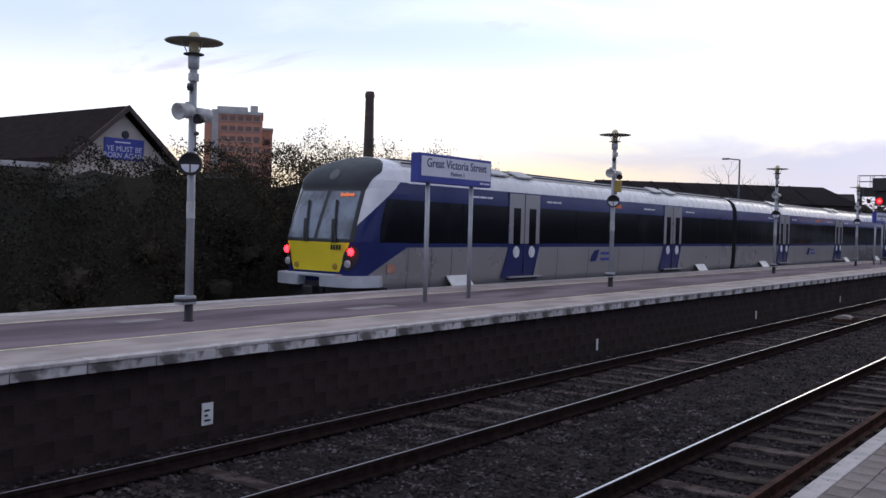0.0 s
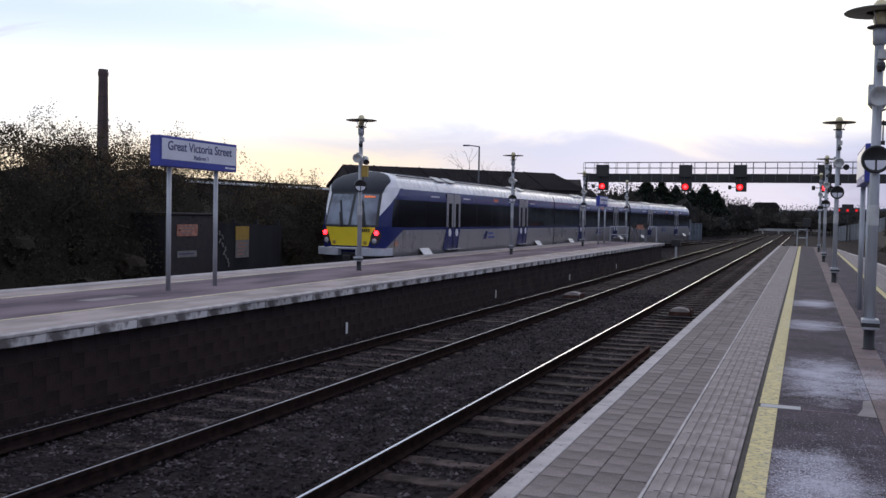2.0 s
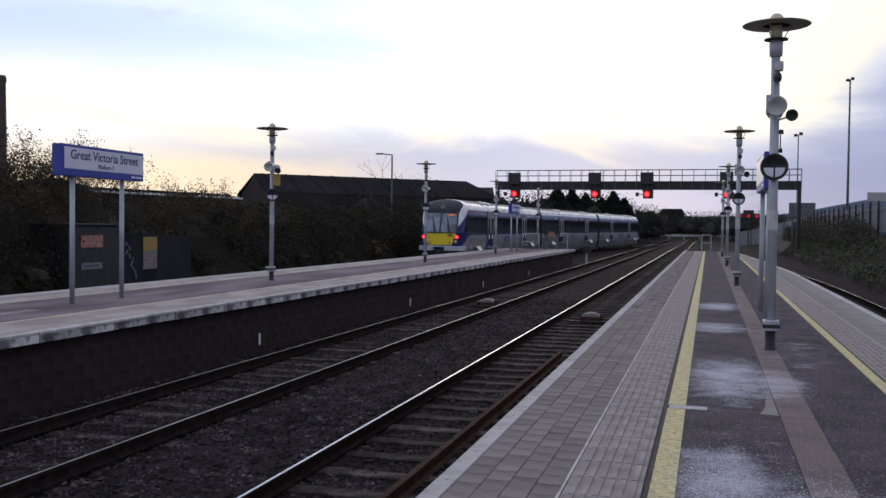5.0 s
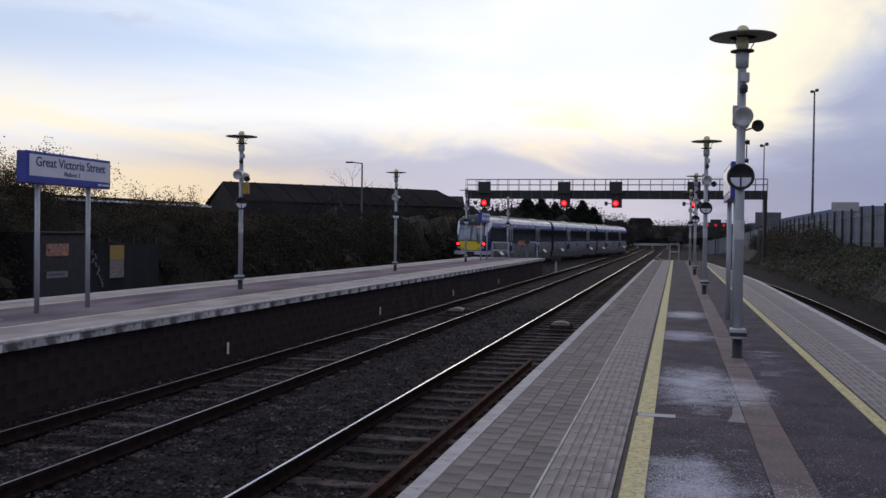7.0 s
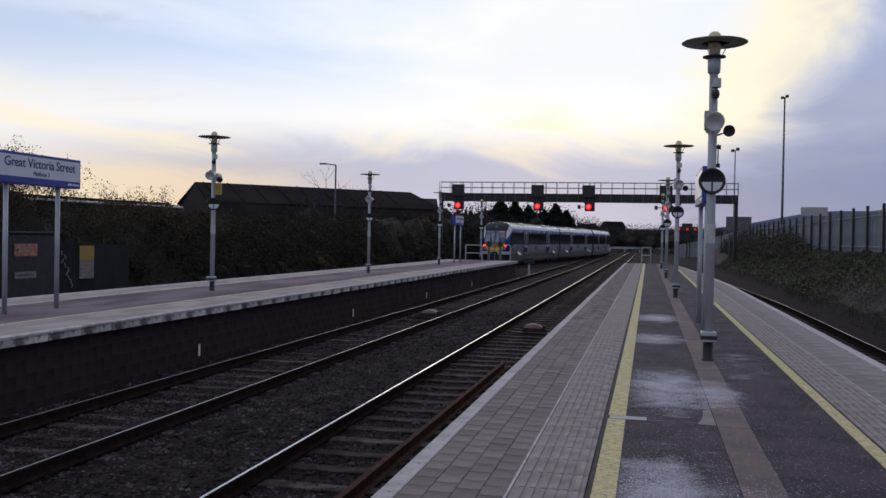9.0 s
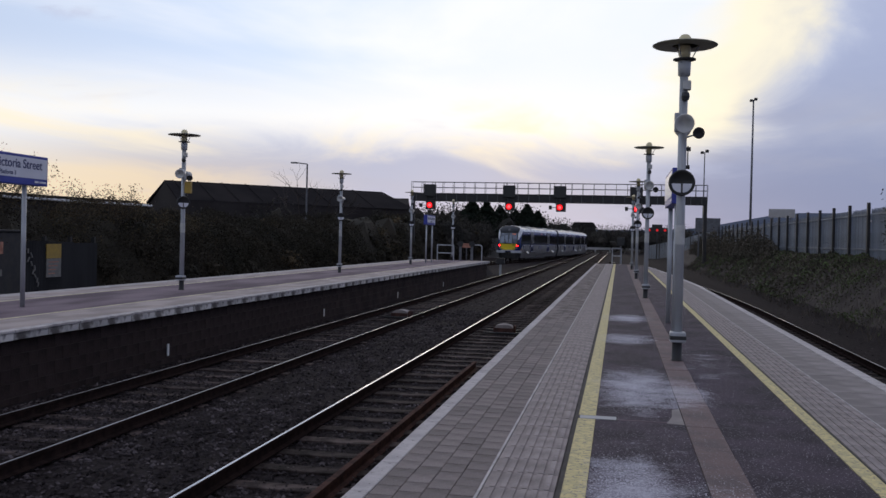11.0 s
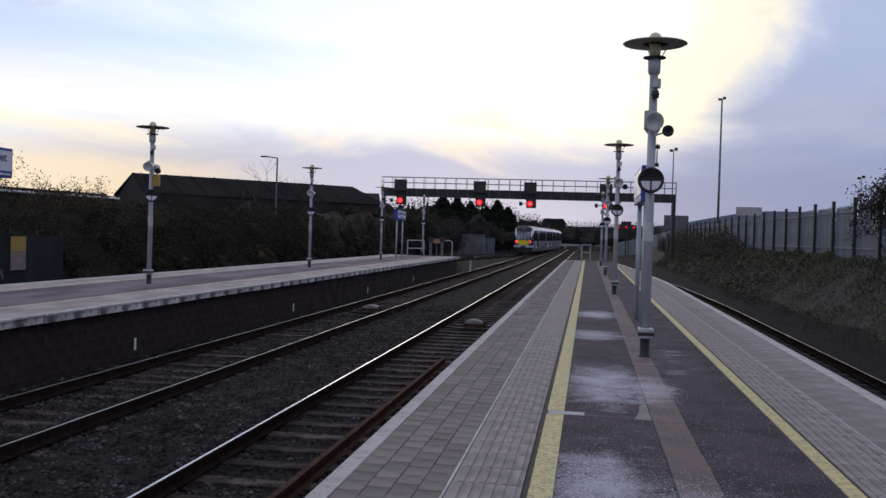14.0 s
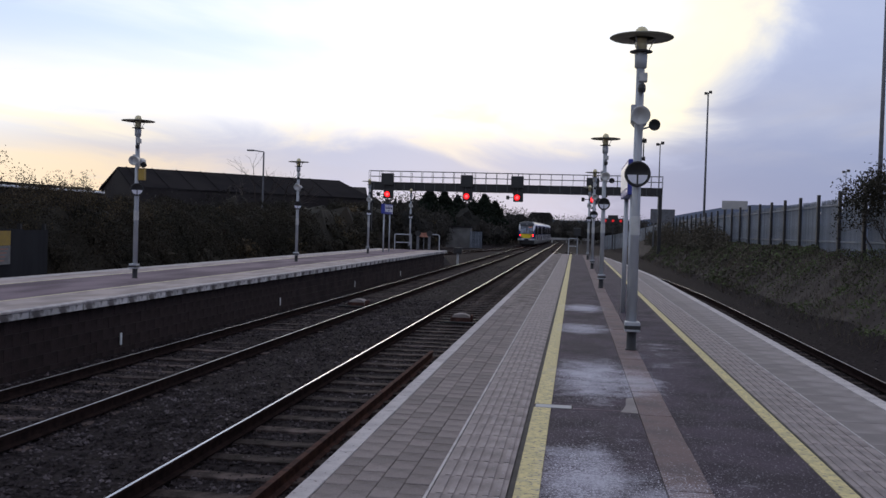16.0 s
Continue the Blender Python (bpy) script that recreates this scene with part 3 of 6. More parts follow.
def stones():
    """Loose ballast stones, dense near the island, thinning out."""
    rng = np.random.default_rng(5)
    verts, faces = [], []
    base = np.array([(1, 0, 0), (0, 1, 0), (-1, 0, 0), (0, -1, 0), (0, 0, 1), (0, 0, -0.6)])
    tri = [(0, 1, 4), (1, 2, 4), (2, 3, 4), (3, 0, 4), (1, 0, 5), (2, 1, 5), (3, 2, 5), (0, 3, 5)]
    spots = []
    for x0, x1, y0, y1, n in ((-8.85, -1.6, 1.5, 14, 21000), (-8.85, -1.6, 14, 34, 17000), (-8.85, -1.6, 34, 70, 6000), (3.2, 7.6, 6, 40, 3000), (-17.5, -8, 66, 110, 1200)):
        for _ in range(n):
            spots.append((rng.uniform(x0, x1), y0 + (y1 - y0) * rng.random()))
    for x, y in spots:
        s = rng.uniform(0.014, 0.033)
        a = rng.uniform(0, 6.28)
        sc = np.array([s * rng.uniform(0.8, 1.5), s * rng.uniform(0.7, 1.2), s * rng.uniform(0.6, 1.0)])
        p = (base + rng.normal(0, 0.16, base.shape)) * sc
        c, d = math.cos(a), math.sin(a)
        k = len(verts)
        z = ground_z(x, y) + rng.uniform(-0.004, 0.022)
        for q in p:
            verts.append((x + q[0] * c - q[1] * d, y + q[0] * d + q[1] * c, z + q[2]))
        faces += [(k + i, k + j, k + l) for i, j, l in tri]
    raw("ballast_stones", verts, faces, "stone", kind="stuff", label="loose dark grey granite ballast between the rails", category="ballast")


stones()

RAIL_OUT = [(-0.070, 0), (0.070, 0), (0.070, 0.012), (0.016, 0.030), (0.010, 0.105), (0.035, 0.115), (0.035, 0.1520), (-0.035, 0.1520), (-0.035, 0.115), (-0.010, 0.105), (-0.016, 0.030), (-0.070, 0.012)]


def rail_bm(xf, y0, y1, step, off, top=0.0):
    """A rail swept along a centre line x = xf(y) at an offset."""
    bm = bmesh.new()
    out = [(-top, 0.1515), (top, 0.1515), (top - 0.005, 0.1545), (0.005 - top, 0.1545)] if top else RAIL_OUT
    n = max(1, round((y1 - y0) / step))
    rows = []
    for i in range(n + 1):
        y = y0 + (y1 - y0) * i / n
        s = (xf(y + 0.5) - xf(y - 0.5))
        rows.append([bm.verts.new((xf(y) + off + p[0], y - off * s, RAIL - 0.1545 + p[1])) for p in out])
    k = len(out)
    for a, b in zip(rows, rows[1:]):
        for i in range(k):
            bm.faces.new((a[i], a[(i + 1) % k], b[(i + 1) % k], b[i]))
    bm.faces.new(rows[0][::-1])
    bm.faces.new(rows[-1])
    bmesh.ops.recalc_face_normals(bm, faces=bm.faces)
    return bm


def sleeper_mesh(half):
    bm = bmesh.new()
    box(bm, -half, half, -0.125, 0.125, -0.13, 0.035, bev=0.012)
    return mesh(bm, "sleeper", "sleeper")


SLEEPER = sleeper_mesh(1.0)


def track(name, xf, y0, y1, step, near, label, head="rail_dull", lift=0.0, uneven=0.0, first=0.3, pitch=0.7):
    t = thing(name, label, "railway track", kind="structure")
    rng = random.Random(len(name))
    for off in (-GAUGE / 2, GAUGE / 2):
        r = part("rail", rail_bm(xf, y0, y1, step, off), "rail_side", t, "rusty-sided steel rail")
        part("rail_head", rail_bm(xf, y0, y1, step, off, 0.017 if head == "rail_top" else 0.012), head, r, "polished running surface")
    verts, faces = [], []
    y = y0 + first
    while y < y1:
        x = xf(y)
        if near[0] <= y <= near[1]:
            ob = new("sleeper", SLEEPER)
            ob.parent = t
            ob.matrix_basis = pose(x + rng.uniform(-0.04, 0.04), y, RAIL - 0.218 + lift + rng.uniform(-uneven, uneven), 0, 0, rng.uniform(-0.8, 0.8))
        else:
            k = len(verts)
            verts += [(x + a, y + b, RAIL - 0.218 + c) for c in (-0.13, 0.035) for b in (-0.12, 0.12) for a in (-1.0, 1.0)]
            faces += [tuple(k + i for i in q) for q in ((0, 2, 3, 1), (4, 5, 7, 6), (0, 1, 5, 4), (2, 6, 7, 3), (0, 4, 6, 2), (1, 3, 7, 5))]
        y += pitch
    if verts:
        raw("far_sleepers", verts, faces, "sleeper", t, kind="stuff")
    return t


track("track_1", lambda y: TRACK_A, -10, 235, 240, (1, 72), "near running line with polished rails on dark sleepers", "rail_top", 0.016, 0.006, 0.515, 0.751)
track("track_2", lambda y: TRACK_B, -10, 235, 240, (1, 72), "middle running line with dull rails on dark sleepers", "rail_dull", -0.004, 0.018)
track("track_3", bend_x, -10, 190, 2.0, (66, 120), "departing line curving over to the middle track")
track("track_4", right_x, -10, 120, 1.5, (4, 60), "single line behind the island platform beside the bank")


def loose_rail():
    t = thing("spare_rail", "rusty spare rail lying between the running rails", "rail")
    part("rail", rail_bm(lambda y: -2.86 + 0.0025 * (y - 4), -6, 18.85, 30, 0.0), "rust", t)
    t.location.z = -0.03


loose_rail()


# ---- platforms ----
def edge_run(name, parent, x0, x1, y0, y1, z0, z1, pitch, mat, gap=0.008, seed=1, limit=300, jitter=0.0):
    """A row of slabs along y, each its own object, sharing one mesh."""
    bm = bmesh.new()
    box(bm, x0, x1, gap / 2, pitch - gap / 2, z0, z1, bev=0.006)
    me = mesh(bm, name, mat)
    rng = random.Random(seed)
    y, n = y0, 0
    while y < y1 - 0.01 and n < limit:
        ob = new(name, me)
        ob.parent = parent
        ob.matrix_basis = pose(rng.uniform(-jitter, jitter), y, rng.uniform(-jitter, jitter) * 0.5)
        y, n = y + pitch, n + 1


def island():
    p = thing("island_platform", "island platform paved in grey blocks and worn dark tarmac", "platform", kind="structure")
    y0, y1 = -14.0, 67.7
    bm = boxes((-1.47, 1.9, y0, y1, BED - 0.3, -0.04))
    bw = prism(bmesh.new(), [(1.9, y0), (2.88, y0), (2.88, 36), (2.55, 48), (1.9, 63.0)], "z", BED - 0.3, -0.04)
    part("core", bm, "mortar", p, "dark block platform wall")
    part("core", bw, "mortar", p)
    # surfaces
    part("tarmac", boxes((-0.16, 0.602, y0, y1, -0.039, -0.003)), "tarmac", p, "worn tarmac strewn with white grit")
    part("tarmac", boxes((0.885, 1.657, y0, y1 - 4, -0.039, -0.003)), "tarmac", p)
    part("joint_bed", boxes((-1.461, -0.345, y0, y1, -0.039, -0.012)), "joint", p)
    part("joint_bed", prism(bmesh.new(), [(1.777, y0), (2.85, y0), (2.85, 36), (2.5, 48), (1.777, 63.0)], "z", -0.039, -0.012), "joint", p)
    part("dark_margin", boxes((-0.344, -0.312, y0, y1, -0.039, -0.006)), "joint", p)
    part("yellow_line", boxes((-0.312, -0.161, y0, 8.28, -0.038, 0.0015), (-0.312, -0.161, 8.46, y1, -0.038, 0.0015)), "yellow_line", p, "worn yellow safety line")
    part("yellow_line", boxes((1.660, 1.774, y0, y1 - 5, -0.038, 0.0015)), "yellow_line", p, "worn yellow safety line")
    part("cable_duct", boxes((-0.312, 0.03, 8.28, 8.46, -0.038, -0.002)), "mortar", p)
    part("duct_cover", boxes((-0.30, 0.02, 8.30, 8.44, -0.03, 0.003), bev=0.003), "concrete", p, "pale metal duct cover")
    part("expansion_joint", boxes((0.03, 0.46, 8.31, 8.345, -0.03, -0.0012)), "old_tarmac", p, "thin pale sealed joint")
    part("patch", prism(bmesh.new(), [(0.45, 8.28), (0.60, 8.26), (0.60, 9.05), (0.53, 8.98), (0.51, 8.62)], "z", -0.03, -0.0008), "slab_grey", p, "small pale concrete repair")
    return p


ISLAND = island()


def south_platform():
    p = thing("far_platform", "low platform with pale coping above a dark concrete block wall", "platform", kind="structure")
    y0, y1 = -12.0, 64.3
    part("core", prism(bmesh.new(), [(-8.97, BED - 0.3), (-13.65, BED - 0.3), (-13.65, -0.02), (-8.97, -0.02)], "y", y0, y1), "mortar", p, "dark concrete block platform wall")
    part("paving", boxes((-8.98, -10.0, y0, y1, -0.02, 0.037)), "old_paver", p, "grey paved strip")
    part("yellow_line", boxes((-10.03, -10.095, y0, y1, -0.02, 0.040)), "pale_line", p, "thin worn yellow line")
    part("tarmac", boxes((-10.0, -12.57, y0, y1, -0.02, 0.036)), "old_tarmac", p, "worn dark tarmac")
    part("yellow_line", boxes((-12.47, -12.535, y0, y1, -0.02, 0.040)), "pale_line", p)
    part("access_cover", boxes((-11.25, -10.95, 12.2, 13.4, -0.02, 0.0385), bev=0.002), "slab_grey", p, "pale flush access cover")
    part("access_cover", boxes((-11.9, -11.6, 8.0, 8.7, -0.02, 0.0385), bev=0.002), "slab_grey", p)
    part("paving", boxes((-12.57, -13.35, y0, y1, -0.02, 0.037)), "old_paver", p)
    part("coping", boxes((-13.35, -13.77, y0, y1, -0.06, 0.042)), "coping", p, "pale coping")
    part("ramp", prism(bmesh.new(), [(y1 + 0.005, BED - 0.2), (y1 + 0.005, -0.02), (y1 + 6.5, BED - 0.1)], "x", -13.2, -9.3), "mortar", p, "end ramp")
    return p


SOUTH = south_platform()


# ---- the train ----
def half_width(z):
    pts = ((0.38, 1.18), (0.8, 1.295), (1.2, 1.355), (1.6, 1.378), (1.9, 1.38), (3.2, 1.38), (3.5, 1.35), (3.76, 1.25), (3.93, 1.04), (4.05, 0.68), (4.13, 0.0))
    for (z0, w0), (z1, w1) in zip(pts, pts[1:]):
        if z <= z1:
            u = max(0.0, (z - z0) / (z1 - z0))
            return w0 + (w1 - w0) * u
    return 0.0


def rake(z):
    if z < 1.3:
        return 0.05
    if z < 2.05:
        return 0.05 - 0.03 * (z - 1.3) / 0.75
    if z < 3.3:
        return 0.02 + 0.50 * ((z - 2.05) / 1.25) ** 1.15
    return 0.52 + 1.15 * (min(1.0, (z - 3.3) / 0.83)) ** 2.3


CAB = 1.75


def nose_point(x, z, out=0.0):
    """The cab's skin at a lateral place and height (rear end at y = 0)."""
    w = max(half_width(z), 0.02)
    u = min(1.0, abs(x) / w)
    n = 4.6
    back = 1 - (1 - u**n) ** (1 / n)
    r = rake(z)
    y = r + back * (CAB - r)
    return Vector((x, y - out, z))


def nose_patch(bm, edge, z0, z1, out, nx=24, nz=20, thick=0.0):
    """A panel on the cab's face between two heights, its half-width given by edge(z)."""
    rows = []
    for j in range(nz + 1):
        z = z0 + (z1 - z0) * j / nz
        e = edge(z)
        rows.append([bm.verts.new(nose_point(e * (2 * i / nx - 1), z, out)) for i in range(nx + 1)])
    for a, b in zip(rows, rows[1:]):
        for i in range(nx):
            bm.faces.new((a[i], a[i + 1], b[i + 1], b[i]))
    return bm


def cab_zone(x, y, z):
    if z < 0.98 and y < 1.1:
        return "cab_under"
    if 2.03 < z < 3.06 and y > 0.74 + 0.22 * (z - 2.03) ** 2 + 0.25 * max(0, 2.18 - z) ** 1.5 and abs(x) > 0.9:
        return "cab_side_window"
    if z > 3.47 and y > 1.0 or z > 3.3 and abs(x) < 1.2:
        return "cab_roof"
    if z > 2.03 and y - rake(z) < 0.035 + 0.86 * ((z - 2.03) / 1.44) ** 1.75:
        return "cab_pillar"
    swoop = 1.12 + 0.80 * max(0.0, (y - 0.30) / 1.45) ** 0.75
    if z < swoop and abs(x) > 0.5:
        return "cab_skirt"
    return "cab_side"


def cab(car):
    zones = {k: bmesh.new() for k in ("cab_roof", "cab_under")}
    cache = {k: {} for k in zones}
    zs = [0.40 + 0.012 * i for i in range(279)] + [3.77, 3.81, 3.85, 3.89, 3.93, 3.97, 4.0, 4.03, 4.06, 4.085, 4.10, 4.115, 4.125]
    us = [(1 - (1 - 0.05) ** 4.6) ** (1 / 4.6) * i / 26 for i in range(26)] + [(1 - (1 - (0.05 + 0.95 * i / 100)) ** 4.6) ** (1 / 4.6) for i in range(101)]
    us = [-u for u in us[:0:-1]] + us
    nth = len(us) - 1
    grid = [[nose_point(half_width(z) * u, z) for u in us] for z in zs]
    for j in range(len(zs) - 1):
        for i in range(nth):
            q = (grid[j][i], grid[j][i + 1], grid[j + 1][i + 1], grid[j + 1][i])
            c = sum(q, Vector()) / 4
            k = cab_zone(c.x, c.y, c.z)
            if k != "cab_roof" and k != "cab_under":
                k = (k, c.x > 0)
                if k not in zones:
                    zones[k], cache[k] = bmesh.new(), {}
            vs = []
            for (jj, ii), p in zip(((j, i), (j, i + 1), (j + 1, i + 1), (j + 1, i)), q):
                if (jj, ii) not in cache[k]:
                    cache[k][jj, ii] = zones[k].verts.new(p)
                vs.append(cache[k][jj, ii])
            if len(set(vs)) == 4:
                zones[k].faces.new(vs)
    mats = dict(cab_side_window="tint", cab_roof="train_white", cab_pillar="train_white", cab_skirt="silver", cab_side="blue", cab_under="black")
    labels = dict(cab_side_window="dark cab side window", cab_roof="white cab roof edge", cab_pillar="white swept cab pillar", cab_skirt="silver cab skirt", cab_side="dark blue cab side", cab_under="black underside")
    for k, bm in zones.items():
        k = k if isinstance(k, str) else k[0]
        part(k, bm, mats[k], car, labels[k], smooth=True)
    part("dome", nose_patch(bmesh.new(), lambda z: min(1.05 + 0.14 * (z - 3.27) / 0.4, half_width(z) * 0.925), 3.27, 4.11, 0.014, 28, 20), "dome", car, "dark grey rounded cab dome", True)
    d = part("screen_surround", nose_patch(bmesh.new(), lambda z: 1.085 - 0.05 * (z - 2.03) / 1.27, 2.03, 3.30, 0.010), "black", car, "black windscreen surround", True)
    for sx in (-1, 1):
        bm = bmesh.new()
        rows = []
        for j in range(13):
            z = 2.10 + 1.12 * j / 12
            e0, e1 = 0.055, 1.00 - 0.06 * j / 12
            rows.append([bm.verts.new(nose_point(sx * (e0 + (e1 - e0) * i / 12), z, 0.018)) for i in range(13)])
        for a, b in zip(rows, rows[1:]):
            for i in range(12):
                bm.faces.new((a[i], a[i + 1], b[i + 1], b[i]))
        part("windscreen", bm, "screen", car, "large raked windscreen pane", True)
        # wiper
        xw = 0.42 * sx + (0.10 if sx < 0 else 0.16)
        w0, w1, b0, b1 = nose_point(xw, 2.02, 0.07), nose_point(xw - 0.13, 2.55, 0.08), nose_point(xw + 0.01, 2.22, 0.06), nose_point(xw - 0.22, 3.00, 0.06)
        part("wiper", tubes((w0, w1, 0.030), (w0 + Vector((0.09, 0, 0)), w1 + Vector((0.02, 0, 0)), 0.02), (b0, b1, 0.028), n=6), "black", car, "black wiper arm and blade")
    part("yellow_front", nose_patch(bmesh.new(), lambda z: 0.74 + 0.26 * (z - 1.34) / 0.68, 1.34, 2.02, 0.014), "yellow", car, "yellow warning panel", True)
    for sx in (-1, 1):
        bm = bmesh.new()
        rows = []
        for j in range(9):
            v = j / 8
            z = 1.38 + 0.56 * v
            ctr = 0.94 + 0.12 * v
            hw_ = 0.145 * math.sqrt(max(0.02, 1 - (2 * v - 1) ** 2)) + 0.02
            rows.append([bm.verts.new(nose_point(sx * (ctr + hw_ * (2 * i / 6 - 1)), z, 0.02)) for i in range(7)])
        for a, b in zip(rows, rows[1:]):
            for i in range(6):
                bm.faces.new((a[i], a[i + 1], b[i + 1], b[i]))
        h = part("lamp_housing", bm, "black", car, "black oval lamp housing", True)
        for z, xx, r, m, nm in ((1.81, 1.035, 0.088, "red_glow", "tail_lamp"), (1.53, 0.965, 0.095, "lens", "head_lamp")):
            c = nose_point(sx * xx, z, 0.03)
            lamp = part(nm, turned([(r, 0), (r * 0.9, 0.03), (r * 0.5, 0.045), (0, 0.05)], 16), m, h, "glowing red tail lamp" if nm == "tail_lamp" else "unlit headlamp")
            lamp.matrix_basis = Matrix.Translation(c) @ pose(0, 0, 0, 90, 0, 0)
        c = nose_point(sx * 0.62, 1.46, 0.02)
        part("marker_light", turned([(0.075, 0), (0.06, 0.03), (0, 0.035)], 14), "yellow_sign", car).matrix_basis = Matrix.Translation(c) @ pose(0, 0, 0, 90, 0, 0)
    # display, vent, number bars
    c0 = nose_point(0.62, 3.14, 0.024)
    bmd = bmesh.new()
    for k in range(8):
        box(bmd, 0.40 + k * 0.055, 0.40 + k * 0.055 + 0.04, -0.004, 0.004, -0.045, 0.045 if k in (0, 3) else 0.025)
    part("destination_display", bmd, "amber_glow", car, "amber destination letters").matrix_basis = Matrix.Translation((0, c0.y - 0.012, c0.z)) @ pose(0, 0, 0, -22, 0, 0)
    part("roof_emblem", turned([(0.15, 0), (0.15, 0.012), (0.12, 0.016)], 20), "vent_grey", car, "grey oval horn vent").matrix_basis = Matrix.Translation(nose_point(0, 3.62, 0.02)) @ pose(0, 0, 0, 58, 0, 0)
    bmn = bmesh.new()
    for k in range(4):
        box(bmn, 0.50 + k * 0.085, 0.50 + k * 0.085 + 0.055, -0.003, 0.003, 0, 0.115)
    part("unit_number", bmn, "black", car).matrix_basis = Matrix.Translation((0, nose_point(0.6, 1.9, 0.03).y, 1.85))
    for sx in (-1, 1):
        part("data_panel", boxes((sx * 1.372, sx * 1.384, 1.0, 1.28, 1.32, 1.52)), "orange_sign", car, "small red and white data panel")
    # bumper beam, one curved piece a side
    for sx in (-1, 1):
        bm = bmesh.new()
        lo, hi = [], []
        for x in [0.36 + 1.085 * i / 12 for i in range(13)]:
            u = min(1.0, x / 1.45)
            y = 1.35 * (1 - (1 - u**4.2) ** (1 / 4.2)) - 0.20
            lo.append((x * sx, y, 1.00))
            hi.append((x * sx, y, 1.26))
        for a in range(12):
            f = [lo[a], lo[a + 1], hi[a + 1], hi[a]]
            back = [(p[0] * 0.9, p[1] + 0.30, p[2]) for p in f]
            vf, vb = [bm.verts.new(p) for p in f], [bm.verts.new(p) for p in back]
            bm.faces.new(vf), bm.faces.new(vb[::-1])
            for i in range(4):
                bm.faces.new((vf[i], vf[(i + 1) % 4], vb[(i + 1) % 4], vb[i]))
        bmesh.ops.remove_doubles(bm, verts=bm.verts, dist=0.0005)
        bmesh.ops.recalc_face_normals(bm, faces=bm.faces)
        part("bumper", bm, "bumper", car, "pale silver bumper beam")
    part("bumper_lip", boxes((-0.80, 0.80, -0.16, 0.3, 1.21, 1.285), bev=0.02), "bumper", car)
    part("coupler", boxes((-0.30, 0.30, -0.02, 0.8, 0.62, 1.10), (-0.16, 0.16, -0.24, 0.3, 0.78, 1.0), bev=0.03), "black", car, "black coupler recess")
    part("snow_plough", boxes((-1.1, 1.1, 0.25, 0.6, 0.30, 0.9), bev=0.03), "black", car)


def side_strip(bm, side, y0, y1, z0, z1, out=0.0, n=6):
    rows = []
    for j in range(n + 1):
        z = z0 + (z1 - z0) * j / n
        rows.append((side * (half_width(z) + out), z))
    for (xa, za), (xb, zb) in zip(rows, rows[1:]):
        q = [bm.verts.new(p) for p in ((xa, y0, za), (xa, y1, za), (xb, y1, zb), (xb, y0, zb))]
        bm.faces.new(q if side > 0 else q[::-1])
    bmesh.ops.remove_doubles(bm, verts=bm.verts, dist=0.0004)
    return bm


def door(car, side, y):
    """A pair of plug doors: grey above the waist, blue below, narrow windows."""
    d = part("door", side_strip(bmesh.new(), side, y, y + 1.70, 1.0, 3.44, 0.012, 10), "blue", car, "blue double door with silver upper half", True)
    x = side * 1.394
    for k in (0, 1):
        ya = y + 0.03 + k * 0.84
        bm = boxes((x - 0.004, x + 0.004, ya, ya + 0.80, 2.02, 3.42))
        leaf = part("door_leaf", bm, "silver", d, "silver upper door leaf")
        part("door_window", boxes((x - 0.008, x + 0.008, ya + 0.22, ya + 0.60, 1.98, 3.02), bev=0.004), "tint", d, "narrow dark door window")
        c = turned([(0.165, -0.004), (0.165, 0.006), (0.12, 0.008)], 20)
        part("door_disc", c, "white", d, "white round door marking").matrix_basis = pose(side * 1.396, ya + 0.40, 1.78, 0, 90, 0)
    part("door_seam", boxes((x - 0.012, x + 0.010, y + 0.835, y + 0.865, 1.0, 3.42)), "black", d)
    # slanted foot of the blue field
    xa, xb = sorted((side * 1.383, side * 1.396))
    part("door_flash", prism(bmesh.new(), [(y - 0.30, 1.06), (y + 0.02, 1.06), (y + 0.02, 1.92)], "x", xa, xb), "blue", d, "slanted blue foot of the door field")
    part("door_flash", prism(bmesh.new(), [(y + 1.38, 1.06), (y + 1.70, 1.06), (y + 1.70, 1.92)], "x", xa + side * 0.006, xb + side * 0.006), "silver", d, "slanted silver foot beside the door")
    part("door_step", boxes((side * 1.36, side * 1.50, y - 0.05, y + 1.75, 1.05, 1.10), bev=0.01), "silver", d, "pale step plate")


